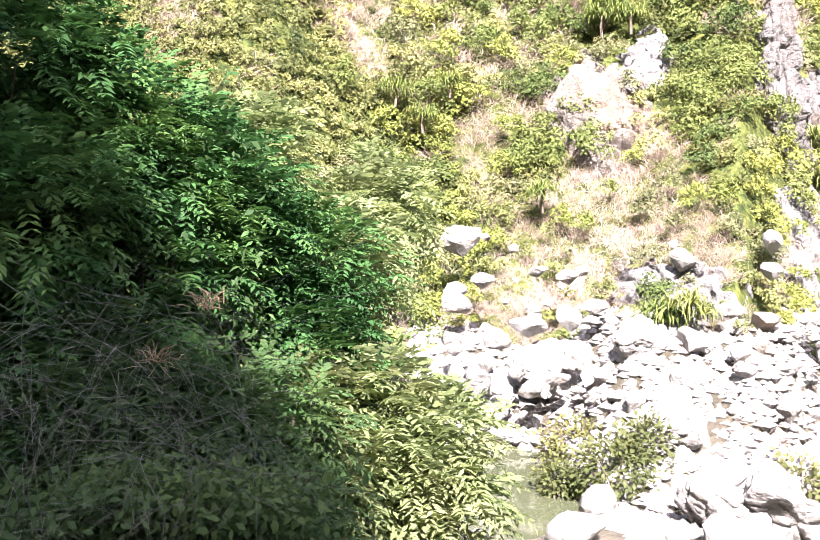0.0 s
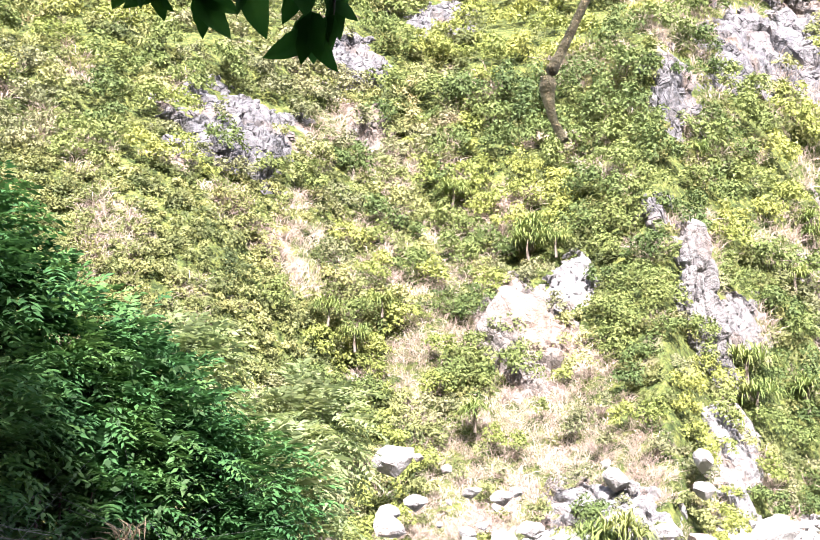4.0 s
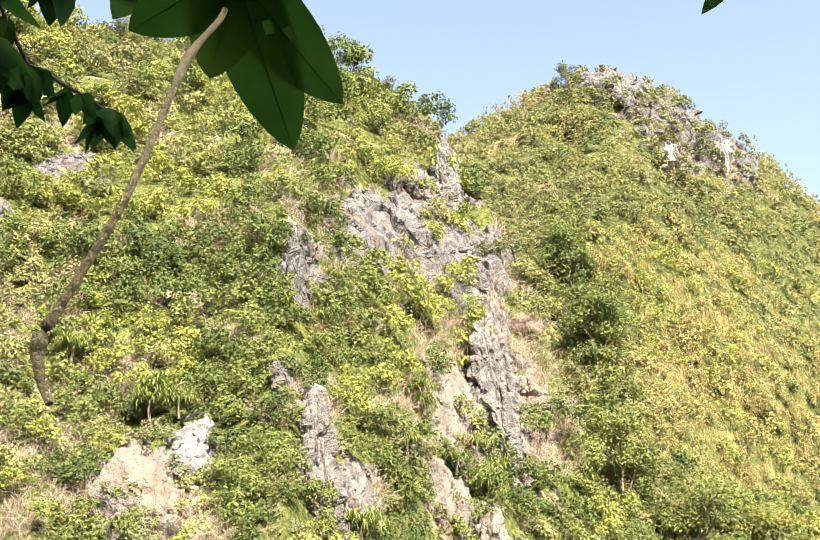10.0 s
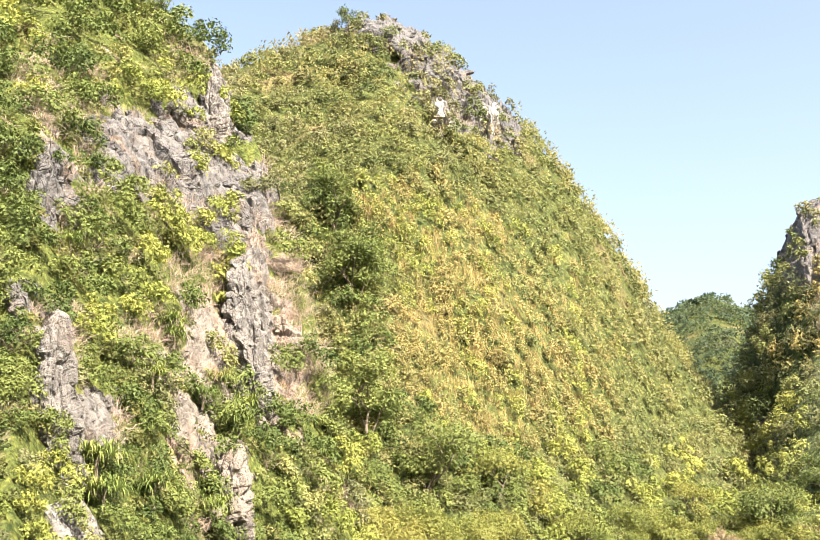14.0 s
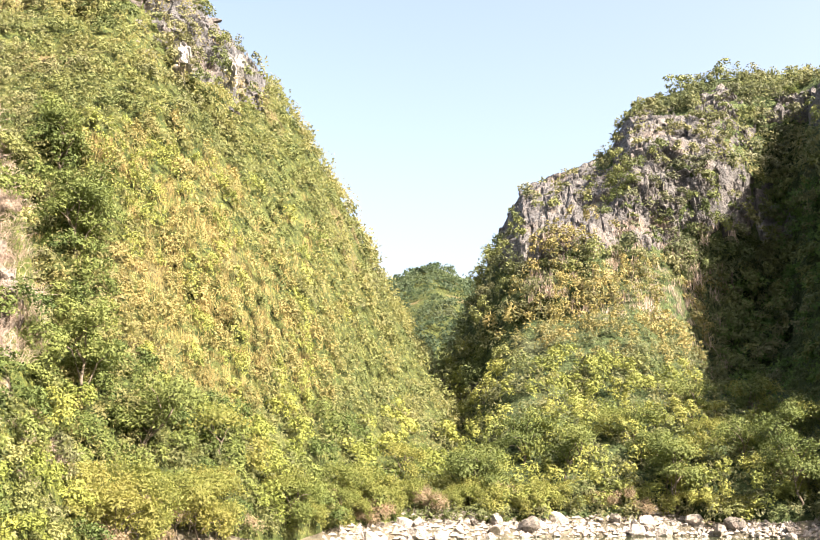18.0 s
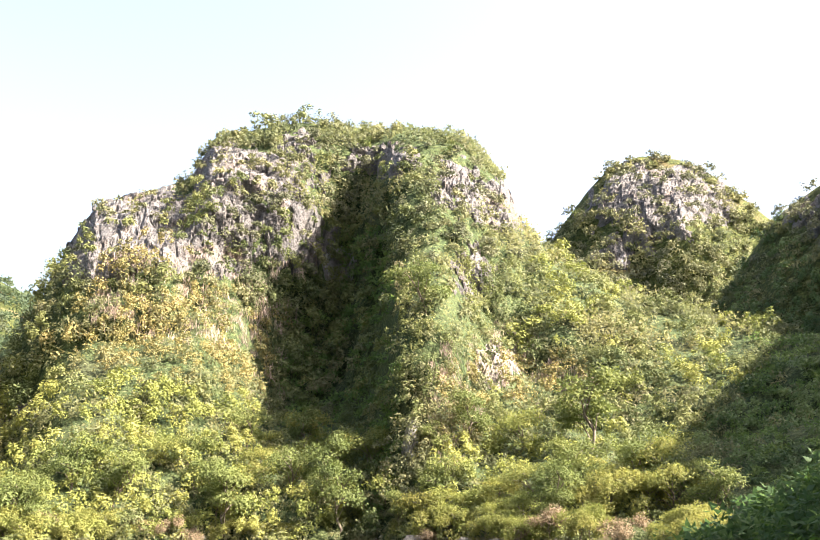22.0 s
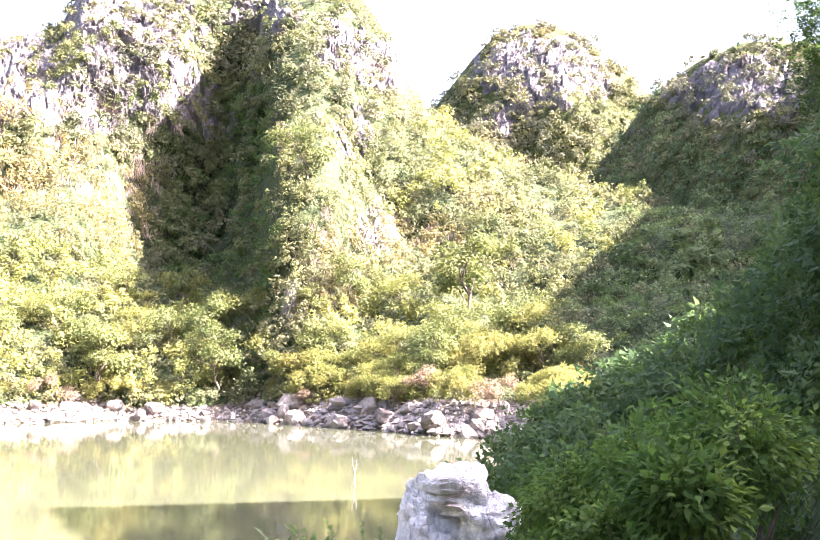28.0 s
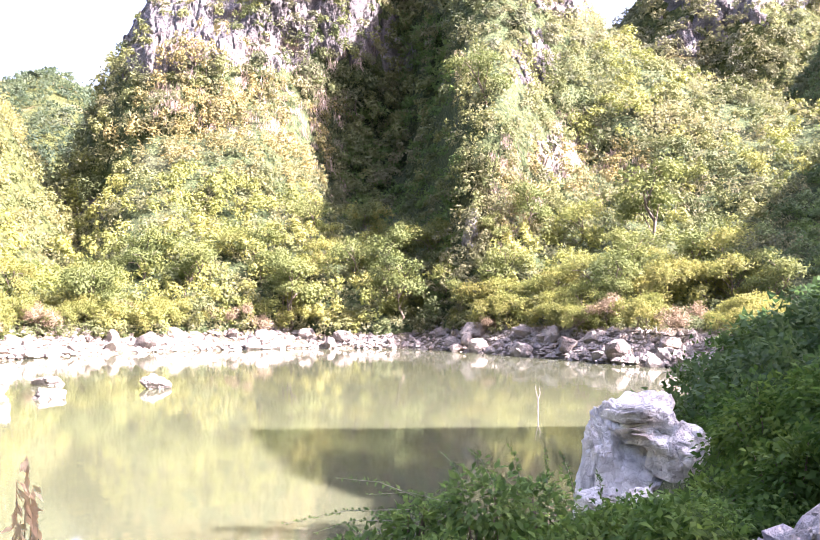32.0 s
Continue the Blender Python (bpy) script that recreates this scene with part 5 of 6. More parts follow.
# ---- trees ----
def tree_parts(seed, height, spread, leaf, count, limbs=6, bare=0.35):
    """Trunk, limbs and crown of a tree with its foot at the origin."""
    q = np.random.default_rng(seed)
    top = np.array([q.normal() * 0.12 * height, q.normal() * 0.12 * height, height * 0.75])
    ts = np.linspace(0, 1, 7)[:, None]
    trunk = ts * top + 0.04 * height * np.concatenate([np.zeros((1, 3)), q.normal(size=(6, 3))]) * [1, 1, 0.2]
    arms, ends = [], [top]
    for i in range(limbs):
        a = 2 * pi * i / limbs + q.uniform(-0.5, 0.5)
        start = trunk[2 + i % 4]
        end = start + np.array([cos(a) * spread * q.uniform(0.5, 1), sin(a) * spread * q.uniform(0.5, 1), height * q.uniform(0.1, 0.4)])
        mid = (start + end) / 2 + [0, 0, 0.08 * height]
        arms.append(np.array([start, mid, end]))
        ends += [end, mid + q.normal(size=3) * 0.2 * spread]
    ends = np.array(ends)
    return trunk, arms, ends


def make_tree(seed, height, spread, leaf, count, leaf_mat, label, category="tree", name="tree", limbs=6):
    trunk, arms, ends = tree_parts(seed, height, spread, leaf, count, limbs)
    ob = thing(name, None, label, category)
    r = 0.018 * height
    child("trunk", mesh_from("trunk", *tube(trunk, np.linspace(r, r * 0.4, len(trunk)) , 7), BARK), ob)
    for a in arms:
        child("limb", mesh_from("limb", *tube(a, [r * 0.5, r * 0.35, r * 0.12], 5), BARK), ob)
    nrm = unit(ends - [0, 0, height * 0.4])
    rad = spread * np.random.default_rng(seed).uniform(0.35, 0.6, len(ends))
    v, f = clumps(ends, nrm, rad, count, np.full(len(ends), leaf), flat=0.8)
    child("crown", mesh_from("crown", v, f, leaf_mat), ob)
    return ob


def put(ob, p, size, turn):
    ob.matrix_world = Matrix.Translation(p) @ pose(0, 0, 0, 0, 0, turn).to_3x3().to_4x4() @ Matrix.Diagonal((size, size, size, 1))
    return ob


def copy_at(ob, p, size, turn):
    c = copy_thing(ob, Matrix.Translation(p))
    c.matrix_basis = Matrix.Translation(p) @ pose(0, 0, 0, 0, 0, turn).to_3x3().to_4x4() @ Matrix.Diagonal((size, size, size, 1))
    return c


TREES = [make_tree(101, 5, 1.7, 0.16, 210, LEAF_TREE, "leafy green tree on a hillside"),
         make_tree(102, 4, 1.9, 0.155, 210, LEAF_FRESH, "yellow-green tree on a hillside"),
         make_tree(103, 6, 1.9, 0.17, 210, LEAF_TREE, "dark green tree on a hillside"),
         make_tree(104, 2.2, 1.4, 0.13, 200, LEAF_FRESH, "low yellow-green bush on the shore", "bush", "bush"),
         make_tree(105, 1.9, 1.3, 0.12, 200, DRY_LEAF, "dry straw-brown bush on the shore", "bush", "bush")]
first_use = {}


def plant(kind, p, size, group=""):
    turn = rng.uniform(0, 360)
    ob = TREES[kind]
    c = put(ob, p, size, turn) if kind not in first_use else copy_at(ob, p, size, turn)
    first_use[kind] = True
    return tagged(c, group=group)


for hill, az, el, kind, size in [(NEAR, 19, 29.4, 2, 0.9), (NEAR, 22.2, 28.6, 2, 0.9), (NEAR, 24.4, 27.2, 0, 0.7), (NEAR, 8, 29.5, 0, 0.8), (PEAK, 35.4, 27.4, 2, 1.0), (PEAK, 34.4, 16.2, 2, 1.4),
                                 (PEAK, 36.8, 13.2, 0, 1.7), (PEAK, 35.7, 11.5, 2, 1.6), (PEAK, 36.4, 4.0, 2, 1.5), (PEAK, 33.2, 1.2, 1, 1.4), (PEAK, 40, 1.5, 0, 1.4), (PEAK, 45, 1, 1, 1.5),
                                 (EAST, 73, 11.2, 0, 2.0), (EAST, 67.2, 15.5, 0, 1.2), (EAST, 57.9, 6.3, 1, 1.5), (EAST, 80.6, 11, 0, 1.6), (EAST, 89.9, 3, 2, 2.0), (EAST, 86, 3, 1, 1.6),
                                 (CONE, 89.6, 15.6, 2, 1.2), (EAST, 77, 20.2, 0, 0.8), (EAST, 82, 19.8, 0, 0.8)]:
    v = hill.v_of(np.array([az]), np.array([el]))
    plant(kind, hill.at(np.array([az]), v)[0] - [0, 0, 1.1 * size], size, "trees on the hills")
for i in range(70):
    az = rng.uniform(53, 97)
    v = rng.uniform(0.0, 0.16)
    p = EAST.at(np.array([az]), np.array([v]))[0] if az > 55.5 else PEAK.at(np.array([az]), np.array([v]))[0]
    plant(int(rng.choice([0, 1, 1, 1, 2])), p - [0, 0, 0.9], rng.uniform(0.8, 1.5), "trees above the shore")
for i in range(56):
    az = rng.uniform(52, 96)
    far = float(shore(FAR_SHORE, np.array([az]))[0])
    r = far + rng.uniform(3.2, 6.5)
    plant(int(rng.choice([3, 3, 4])), polar(az, r, gz(az, r)), rng.uniform(0.7, 1.3), "bushes along the shore")

for i in range(46):
    az = rng.uniform(36, 54)
    r = float(shore(FAR_SHORE, np.array([az]))[0]) + rng.uniform(0.8, 6.5)
    plant(int(rng.choice([1, 1, 3, 3, 4])), polar(az, r, gz(az, r) - 0.2), rng.uniform(0.7, 1.2), "bushes along the shore")

# ---- strap-leaved screw pines ----
def make_screw_pine():
    ob = thing("screw_pine", None, "green strap-leaved screw pine on limestone", "plant", "screw pines on the rocks")
    child("stem", mesh_from("stem", *tube([(0, 0, -0.4), (0.05, 0, 0.1), (0.0, 0.05, 0.5)], [0.07, 0.06, 0.05]), BARK), ob)
    heads = np.array([[0, 0, 0.5], [0.45, 0.1, 0.4], [-0.4, 0.2, 0.45], [0.1, -0.45, 0.35], [-0.2, -0.3, 0.6], [0.3, 0.4, 0.5]])
    for h in heads:
        n = 34
        a, e = rng.uniform(0, 2 * pi, n), rng.uniform(0.0, 1.2, n)
        d = np.stack([np.cos(a) * np.cos(e), np.sin(a) * np.cos(e), np.sin(e)], -1)
        le = rng.uniform(0.45, 0.75, n)[:, None]
        side = unit(np.cross(d, [0, 0, 1.0])) * 0.022
        p1, p2 = h + d * le * 0.55, h + d * le * 0.95 - [0, 0, 0.16]
        p3 = h + d * le * 1.15 - [0, 0, 0.42]
        v = np.stack([h - side + 0 * d, h + side + 0 * d, p1 + side, p1 - side, p2 + side * 0.8, p2 - side * 0.8, p3 + side * 0.1, p3 - side * 0.1], 1)
        f = np.array([[0, 1, 2, 3], [3, 2, 4, 5], [5, 4, 6, 7]])[None] + 8 * np.arange(n)[:, None, None]
        child("leaf_head", mesh_from("leaf_head", v.reshape(-1, 3), f.reshape(-1, 4), STRAP_LEAF), ob)
    return ob


pine = make_screw_pine()
for k, (az, el, s) in enumerate([(14.2, -7.4, 1.1), (15.6, -7.0, 1.2), (7.4, -0.3, 1.0), (-1.1, 5.5, 1.0), (10.4, 9.5, 1.2), (10.6, 10.1, 1.3), (12, 9.6, 1.1), (25.8, 10.3, 1.4), (28.5, 7.2, 1.4), (29.9, 5.8, 1.4), (25.9, 9.6, 1.3), (22.3, 2.5, 1.5),
                                 (25.3, 1.1, 1.5), (28.2, 0.1, 1.5), (24.9, 7.4, 1.2), (27.6, 6.4, 1.3), (29.7, 5.0, 1.3), (0.5, 4.0, 0.9), (2.0, 6.0, 0.9), (22.8, 0.8, 1.3), (6.0, 12.5, 1.2), (20, 14.5, 1.1)]):
    p = NEAR.at(np.array([az]), NEAR.v_of(np.array([az]), np.array([el])))[0] + [0, 0, 0.25]
    p = p * (1 - 1.0 / np.linalg.norm(p)) + [0, 0, 0.1]
    put(pine, p, s * 0.68, 0) if k == 0 else copy_at(pine, p, s * 0.68, rng.uniform(0, 360))


# ---- shrubs near the eye ----
def sprays(base, way, length, leaflets, leaf, width=0.33):
    """Feathered leaves: pairs of leaflets along a drooping midrib."""
    n = len(base)
    way = unit(way)
    t = np.linspace(0.2, 1.0, leaflets)
    side = unit(np.cross(way, [0, 0, 1.0]) + 1e-6)
    up = np.cross(side, way)
    bits = []
    for s in (-1, 1):
        p = base[:, None] + way[:, None] * (length[:, None] * t)[..., None] - np.array([0, 0, 1.0]) * (length[:, None] * 0.3 * t ** 2)[..., None]
        d = (way * 0.55)[:, None] + side[:, None] * s + rng.normal(size=(n, leaflets, 3)) * 0.18 - [0, 0, 0.25]
        nn = up[:, None] + rng.normal(size=(n, leaflets, 3)) * 0.2
        le = (leaf[:, None] * (1.1 - 0.5 * np.abs(t - 0.5))).ravel() * rng.uniform(0.8, 1.2, n * leaflets)
        bits.append(leaves(p.reshape(-1, 3), d.reshape(-1, 3), nn.reshape(-1, 3), le, le * width))
    return merge(bits)


def shrub(az, r, foot, crown_z, radius, n, leaf, mat, label, feathered=True, seed=0, squash=0.85, name="shrub"):
    """A shrub of leafy sprays: stems, and a crown of leaves round a lumpy ball."""
    q = np.random.default_rng(seed + 500)
    ob = thing(name, None, label, "shrub", at=polar(az, r, foot))
    c = np.array([0, 0, crown_z - foot])
    for i in range(5):
        e = c + unit(q.normal(size=3)) * radius * 0.7
        child("stem", mesh_from("stem", *tube(np.array([[q.normal() * 0.1, q.normal() * 0.1, -0.1], e * 0.5 + q.normal(size=3) * 0.1, e]), [0.035, 0.025, 0.008], 5), BARK), ob)
    d = unit(q.normal(size=(n, 3)))
    lump = 1 + 0.4 * vnoise(d * 2 + seed)
    p = c + d * (radius * lump * q.uniform(0.45, 1.0, n))[:, None] * [1, 1, squash]
    way = unit(d + q.normal(size=(n, 3)) * 0.5 + [0, 0, 0.05])
    if feathered:
        v, f = sprays(p, way, q.uniform(0.25, 0.42, n) * leaf / 0.12, 6, np.full(n, leaf))
    else:
        le = leaf * q.uniform(0.6, 1.3, n)
        v, f = leaves(p, unit(way + [0, 0, -0.3]), unit(d * 0.6 + [0, 0, 0.7] + q.normal(size=(n, 3)) * 0.4), le, le * 0.55)
    child("foliage", mesh_from("foliage", v, f, mat), ob)
    return ob


# this leaf and LEAF_NEAR_LIT are one, with shade and sun put into colour
LEAF_NEAR_SHADED = foliage("near_leaves_shaded", (0.03, 0.085, 0.03), (0.05, 0.125, 0.04), (0.085, 0.165, 0.048), (0.13, 0.17, 0.055), 1.2, 0.35, 0.8)
LEAF_BANK = foliage("bank_leaves", (0.042, 0.1, 0.025), (0.075, 0.15, 0.036), (0.12, 0.2, 0.046), (0.15, 0.18, 0.05), 1.0, dry_at=0.75, vary=2.2)
LEAF_BUSH = foliage("pond_bush_leaves", (0.065, 0.145, 0.042), (0.105, 0.195, 0.056), (0.15, 0.24, 0.07), (0.19, 0.22, 0.08), 3.0, dry_at=0.75, vary=2.2)
# paler copy: sunlight on the shrubs is put into the leaf colour
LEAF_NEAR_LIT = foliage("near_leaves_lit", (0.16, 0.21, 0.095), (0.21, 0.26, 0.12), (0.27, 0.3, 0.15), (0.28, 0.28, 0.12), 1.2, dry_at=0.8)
for k, (az, r, el, rad, mat) in enumerate([(-23.0, 10.5, 6.6, 1.2, LEAF_NEAR_SHADED), (-17.5, 11, 2.0, 1.25, LEAF_NEAR_SHADED), (-23, 9.5, -1.5, 1.1, LEAF_NEAR_SHADED), (-12.5, 11.5, -1.0, 1.15, LEAF_NEAR_SHADED), (-8.2, 12, -4.5, 1.1, LEAF_NEAR_SHADED),
                                           (-15.5, 10.5, -5.0, 1.0, LEAF_NEAR_SHADED), (-6.0, 11.5, -9.0, 0.8, LEAF_NEAR_SHADED), (-4.0, 13.0, -4.5, 0.75, LEAF_NEAR_LIT), (-1.6, 11.2, -11.8, 0.62, LEAF_NEAR_LIT), (1.4, 11.4, -13.6, 0.6, LEAF_NEAR_LIT), (-3.6, 11.0, -14.0, 0.55, LEAF_NEAR_LIT), (-0.6, 11.0, -15.2, 0.6, LEAF_NEAR_LIT),
                                           (1.8, 11.2, -17.0, 0.5, LEAF_NEAR_LIT), (-24, 9, -10, 0.8, LEAF_NEAR_SHADED), (-12, 9.4, -14.5, 0.8, LEAF_LUSH), (-17, 9.2, -13, 0.9, LEAF_LUSH), (-8.5, 9.6, -13.5, 0.65, LEAF_LUSH), (-22, 9.0, -14, 0.9, LEAF_LUSH), (-9.0, 9.6, -17.5, 0.6, LEAF_LUSH), (-6.2, 10.8, -12.6, 0.55, LEAF_NEAR_LIT), (-4.6, 10.6, -16.0, 0.55, LEAF_NEAR_LIT), (-10, 13.5, 2.0, 0.9, LEAF_NEAR_LIT), (-2.5, 15.5, -1.0, 0.9, LEAF_NEAR_LIT)]):
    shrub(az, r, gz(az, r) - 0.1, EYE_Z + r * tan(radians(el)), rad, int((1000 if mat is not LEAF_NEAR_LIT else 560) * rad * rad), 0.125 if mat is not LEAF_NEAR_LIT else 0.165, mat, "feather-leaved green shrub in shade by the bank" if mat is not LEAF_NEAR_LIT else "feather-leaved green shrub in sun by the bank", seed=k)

for k, (az, el, rad) in enumerate([(9.6, -14.2, 0.75), (12.0, -16.0, 0.8), (8.9, -15.6, 0.45), (13.6, -15.4, 0.5), (21.6, -15.6, 0.8)]):
    r = 4.75 / tan(radians(-el))
    shrub(az, r, gz(az, r) - 0.1, max(gz(az, r), 0) + 0.5 * rad, rad, int(1500 * rad), 0.11, LEAF_DIMMED, "grey-green shrub growing among white boulders", feathered=False, seed=90 + k, name="bush")


def thicket(name, label, n, az_range, el_range, r_range, length, radius, material, hang=0.2):
    """A tangle of thin bent twigs."""
    bits = []
    for _ in range(n):
        az, el, r = rng.uniform(*az_range), rng.uniform(*el_range), rng.uniform(*r_range)
        p = polar(az, r, EYE_Z + r * tan(radians(el)))
        d = unit(rng.normal(size=3) * [1, 1, 0.8] + [0, 0, -hang])
        le = rng.uniform(*length)
        ts = np.linspace(0, 1, 5)[:, None]
        pts = p + d * le * ts + rng.normal(size=3) * 0.35 * le * ts * ts - np.array([0, 0, 0.25]) * le * ts * ts
        w = rng.uniform(0.5, 1.3) * radius
        bits.append(tube(pts, np.linspace(w, w * 0.4, 5), 4))
    thing(name, mesh_from(name, *merge(bits), material), label, "twigs", kind="stuff")


thicket("twig_thicket", "tangle of dry bare twigs in shade", 380, (-25, -9), (-19, -6), (6.6, 8.4), (0.4, 1.4), 0.0024, TWIG_SHADED)
thicket("twig_thicket", "thin dry twigs among dark leaves", 90, (-14, -6.5), (-19, -12), (7.0, 9), (0.4, 1.0), 0.003, TWIG_SHADED)


def leaf_scatter(name, label, n, az_range, el_range, r_range, size, mat):
    az, el, r = rng.uniform(*az_range, n), rng.uniform(*el_range, n), rng.uniform(*r_range, n)
    p = polar(az, r, EYE_Z + r * np.tan(np.radians(el)))
    ok = fbm(p * 1.5, 2) > -0.1
    p = p[ok]
    le = size * rng.uniform(0.6, 1.3, len(p))
    v, f = leaves(p, unit(rng.normal(size=p.shape) + [0, 0, -0.5]), unit(rng.normal(size=p.shape) * 0.7 + [0, -0.3, 0.8]), le, le * 0.5)
    thing(name, mesh_from(name, v, f, mat), label, "leaves", kind="stuff")


# darker leaf colours here put shade among the twigs
leaf_scatter("twig_leaves", "small green leaves on a tangle of twigs", 3000, (-25, -6), (-20, -8), (8.8, 10.5), 0.07, LEAF_NEAR_SHADED)
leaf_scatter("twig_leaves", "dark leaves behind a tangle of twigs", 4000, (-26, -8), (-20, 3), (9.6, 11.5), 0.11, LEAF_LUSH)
for az, el in [(-11.5, -7.1), (-14.3, -10.0), (-6.3, -16.8)]:
    p = polar(az, 8.8, EYE_Z + 8.8 * tan(radians(el)))
    thing("dry_seed_head", mesh_from("dry_seed_head", *tufts(np.repeat(p[None], 3, 0) - p, np.full(3, 0.28), 18, 0.03, 0.8), DRY_LEAF), "brown dried seed head on a twig", "seed head", kind="stuff", at=p)


# ---- creepers over the bank by the white rock ----
def bank_cover(name, label, n, az_range, r_range, radius, leaf, count, mat, height=0.3, gate=None):
    az, r = rng.uniform(*az_range, n), rng.uniform(*r_range, n)
    ok = r < shore(NEAR_SHORE, az) + 0.3
    if gate is not None:
        ok &= gate(az, r)
    az, r = az[ok], r[ok]
    p = polar(az, r, ground_z(az, r) + height * rng.uniform(0.3, 1.2, len(az)))
    v, f = clumps(p, np.tile([0, 0, 1.0], (len(p), 1)), radius * rng.uniform(0.6, 1.4, len(p)), count, np.full(len(p), leaf), far=False)
    thing(name, mesh_from(name, v, f, mat), label, "creepers", kind="stuff")


clear_rubble = lambda az, r: ~((az > 93) & (r > 7) & (r < 14)) & ~((np.abs(az - 89.5) < 4.8) & (r > 17.5))
bank_cover("creeper_cover", "green creepers over a stony bank", 900, (83, 114), (9, 27), 0.42, 0.1, 80, LEAF_BANK, 0.4, clear_rubble)
bank_cover("creeper_cover", "small-leaved creepers over a stony bank", 700, (84, 114), (9, 27), 0.4, 0.075, 100, LEAF_SHADE, 0.3, clear_rubble)
for k, (az, r, z, rad, leaf) in enumerate([(77.5, 10.5, 2.55, 0.42, 0.075), (81.0, 10.5, 2.8, 0.5, 0.075), (84, 11, 2.6, 0.5, 0.075), (74.0, 10.2, 2.35, 0.32, 0.07), (79, 9.5, 2.35, 0.5, 0.075), (87.5, 12, 2.1, 0.5, 0.075),
                                            (100, 17, 3.3, 1.2, 0.15), (96.5, 18, 2.8, 1.1, 0.14), (104.5, 16, 3.8, 1.2, 0.15), (95.2, 19.5, 2.3, 1.0, 0.15), (93.6, 16, 1.8, 0.7, 0.13), (98, 15.5, 2.4, 0.8, 0.15), (89.5, 13, 2.0, 0.5, 0.07), (92, 13.5, 2.0, 0.5, 0.08), (101.5, 14.5, 3.2, 0.8, 0.17)]):
    shrub(az, r, gz(az, r) - 0.1, z, rad, int(1700 * rad) if rad < 0.6 else int(2200 * rad), leaf * 1.35 if rad < 0.6 else leaf, LEAF_BUSH if rad < 0.6 else LEAF_BANK, "leafy green bush on the pond bank", feathered=False, seed=40 + k, name="bush")
for a0, e0, a1, e1 in [(77, -12.0, 69.9, -12.7), (77.5, -11.4, 72.8, -10.3), (80, -10.8, 78.6, -8.9), (83, -10.2, 82.4, -8.5), (86, -11, 85.2, -8.9), (79, -11.6, 74.6, -11.2), (76, -12.6, 71.5, -13.2), (84.5, -10.5, 84.4, -8.7), (81.5, -10.5, 80.2, -8.8), (87.5, -11.5, 87.2, -9.8)]:
    p0 = polar(a0, 10.0, EYE_Z + 10.0 * tan(radians(e0)))
    tip = polar(a1, 9.9, EYE_Z + 9.9 * tan(radians(e1)))
    ob = thing("leafy_twig", None, "thin leafy twig reaching out over the pond", "twig", at=p0)
    d = tip - p0
    line = np.array([d * 0, d * 0.5 + [0, 0, 0.06], d])
    child("stem", mesh_from("stem", *tube(line, [0.004, 0.003, 0.0015], 5), TWIG_PALE), ob)
    m = int(20 + 34 * np.linalg.norm(d))
    tt = np.linspace(0.0, 1, m)
    base = np.stack([np.interp(tt * 2, [0, 1, 2], line[:, j]) for j in range(3)], -1)
    le = 0.06 * (1.15 - 0.6 * tt)
    child("foliage", mesh_from("foliage", *leaves(base, rng.normal(size=(m, 3)) + unit(d) * 0.6, rng.normal(size=(m, 3)) * 0.4 + [0, 0, 1], le, le * 0.55), LEAF_BUSH), ob)

# dark leaf colour adds to the shade under the shrubs
bank_cover("creeper_cover", "dark creepers and litter under shrubs", 700, (-30, -5), (7.5, 13), 0.42, 0.09, 60, LEAF_LUSH, 0.7)
# ---- small things in and by the water ----
stick_foot = polar(83.5, 43.7, -0.3)
stick = thing("bare_stick", None, "pale bare forked stick standing in the pond", "stick", at=stick_foot)
child("stem", mesh_from("stem", *tube([(0, 0, 0), (0.03, 0, 0.5), (0.0, 0, 0.9), (0.02, 0.07, 1.15), (0.0, 0.1, 1.45)], [0.04, 0.036, 0.03, 0.022, 0.01], 6), TWIG_PALE), stick)
child("fork", mesh_from("fork", *tube([(0.01, 0, 0.85), (-0.02, -0.1, 1.1), (0, -0.08, 1.35)], [0.028, 0.02, 0.01], 5), TWIG_PALE), stick)

reed_at = polar(54.6, 6.0, 0) + [0.31, -0.115, 0]
SEED_POD = foliage("seed_pod", (0.5, 0.38, 0.24), (0.6, 0.48, 0.32), (0.7, 0.58, 0.42), (0.5, 0.36, 0.22), 9, 0.4)
reed = thing("dry_plant", None, "straw-brown dried plant with hanging pods", "dry plant", at=(reed_at[0], reed_at[1], gz(54.9, 6.0)))
top_z = EYE_Z - 6 * tan(radians(9.0)) - gz(54.9, 6.0)
for k, (dx, h) in enumerate([(0.0, 1.0), (0.06, 0.9), (-0.09, 0.93), (-0.05, 0.8), (0.1, 0.84)]):
    child("stem", mesh_from("stem", *tube([(dx * 0.3, 0, -0.1), (dx * 0.6, 0.02, top_z * 0.5), (dx, 0, top_z * h)], [0.008, 0.006, 0.003], 5), SEED_POD), reed)
    pods = np.array([[dx, 0, top_z * h - 0.017 * j] for j in range(20)])
    le = np.full(20, 0.1)
    child("seed_spike", mesh_from("seed_spike", *leaves(pods, rng.normal(size=(20, 3)) * 0.4 + [0, 0, -1.0], rng.normal(size=(20, 3)), le, le * 0.32), SEED_POD), reed)

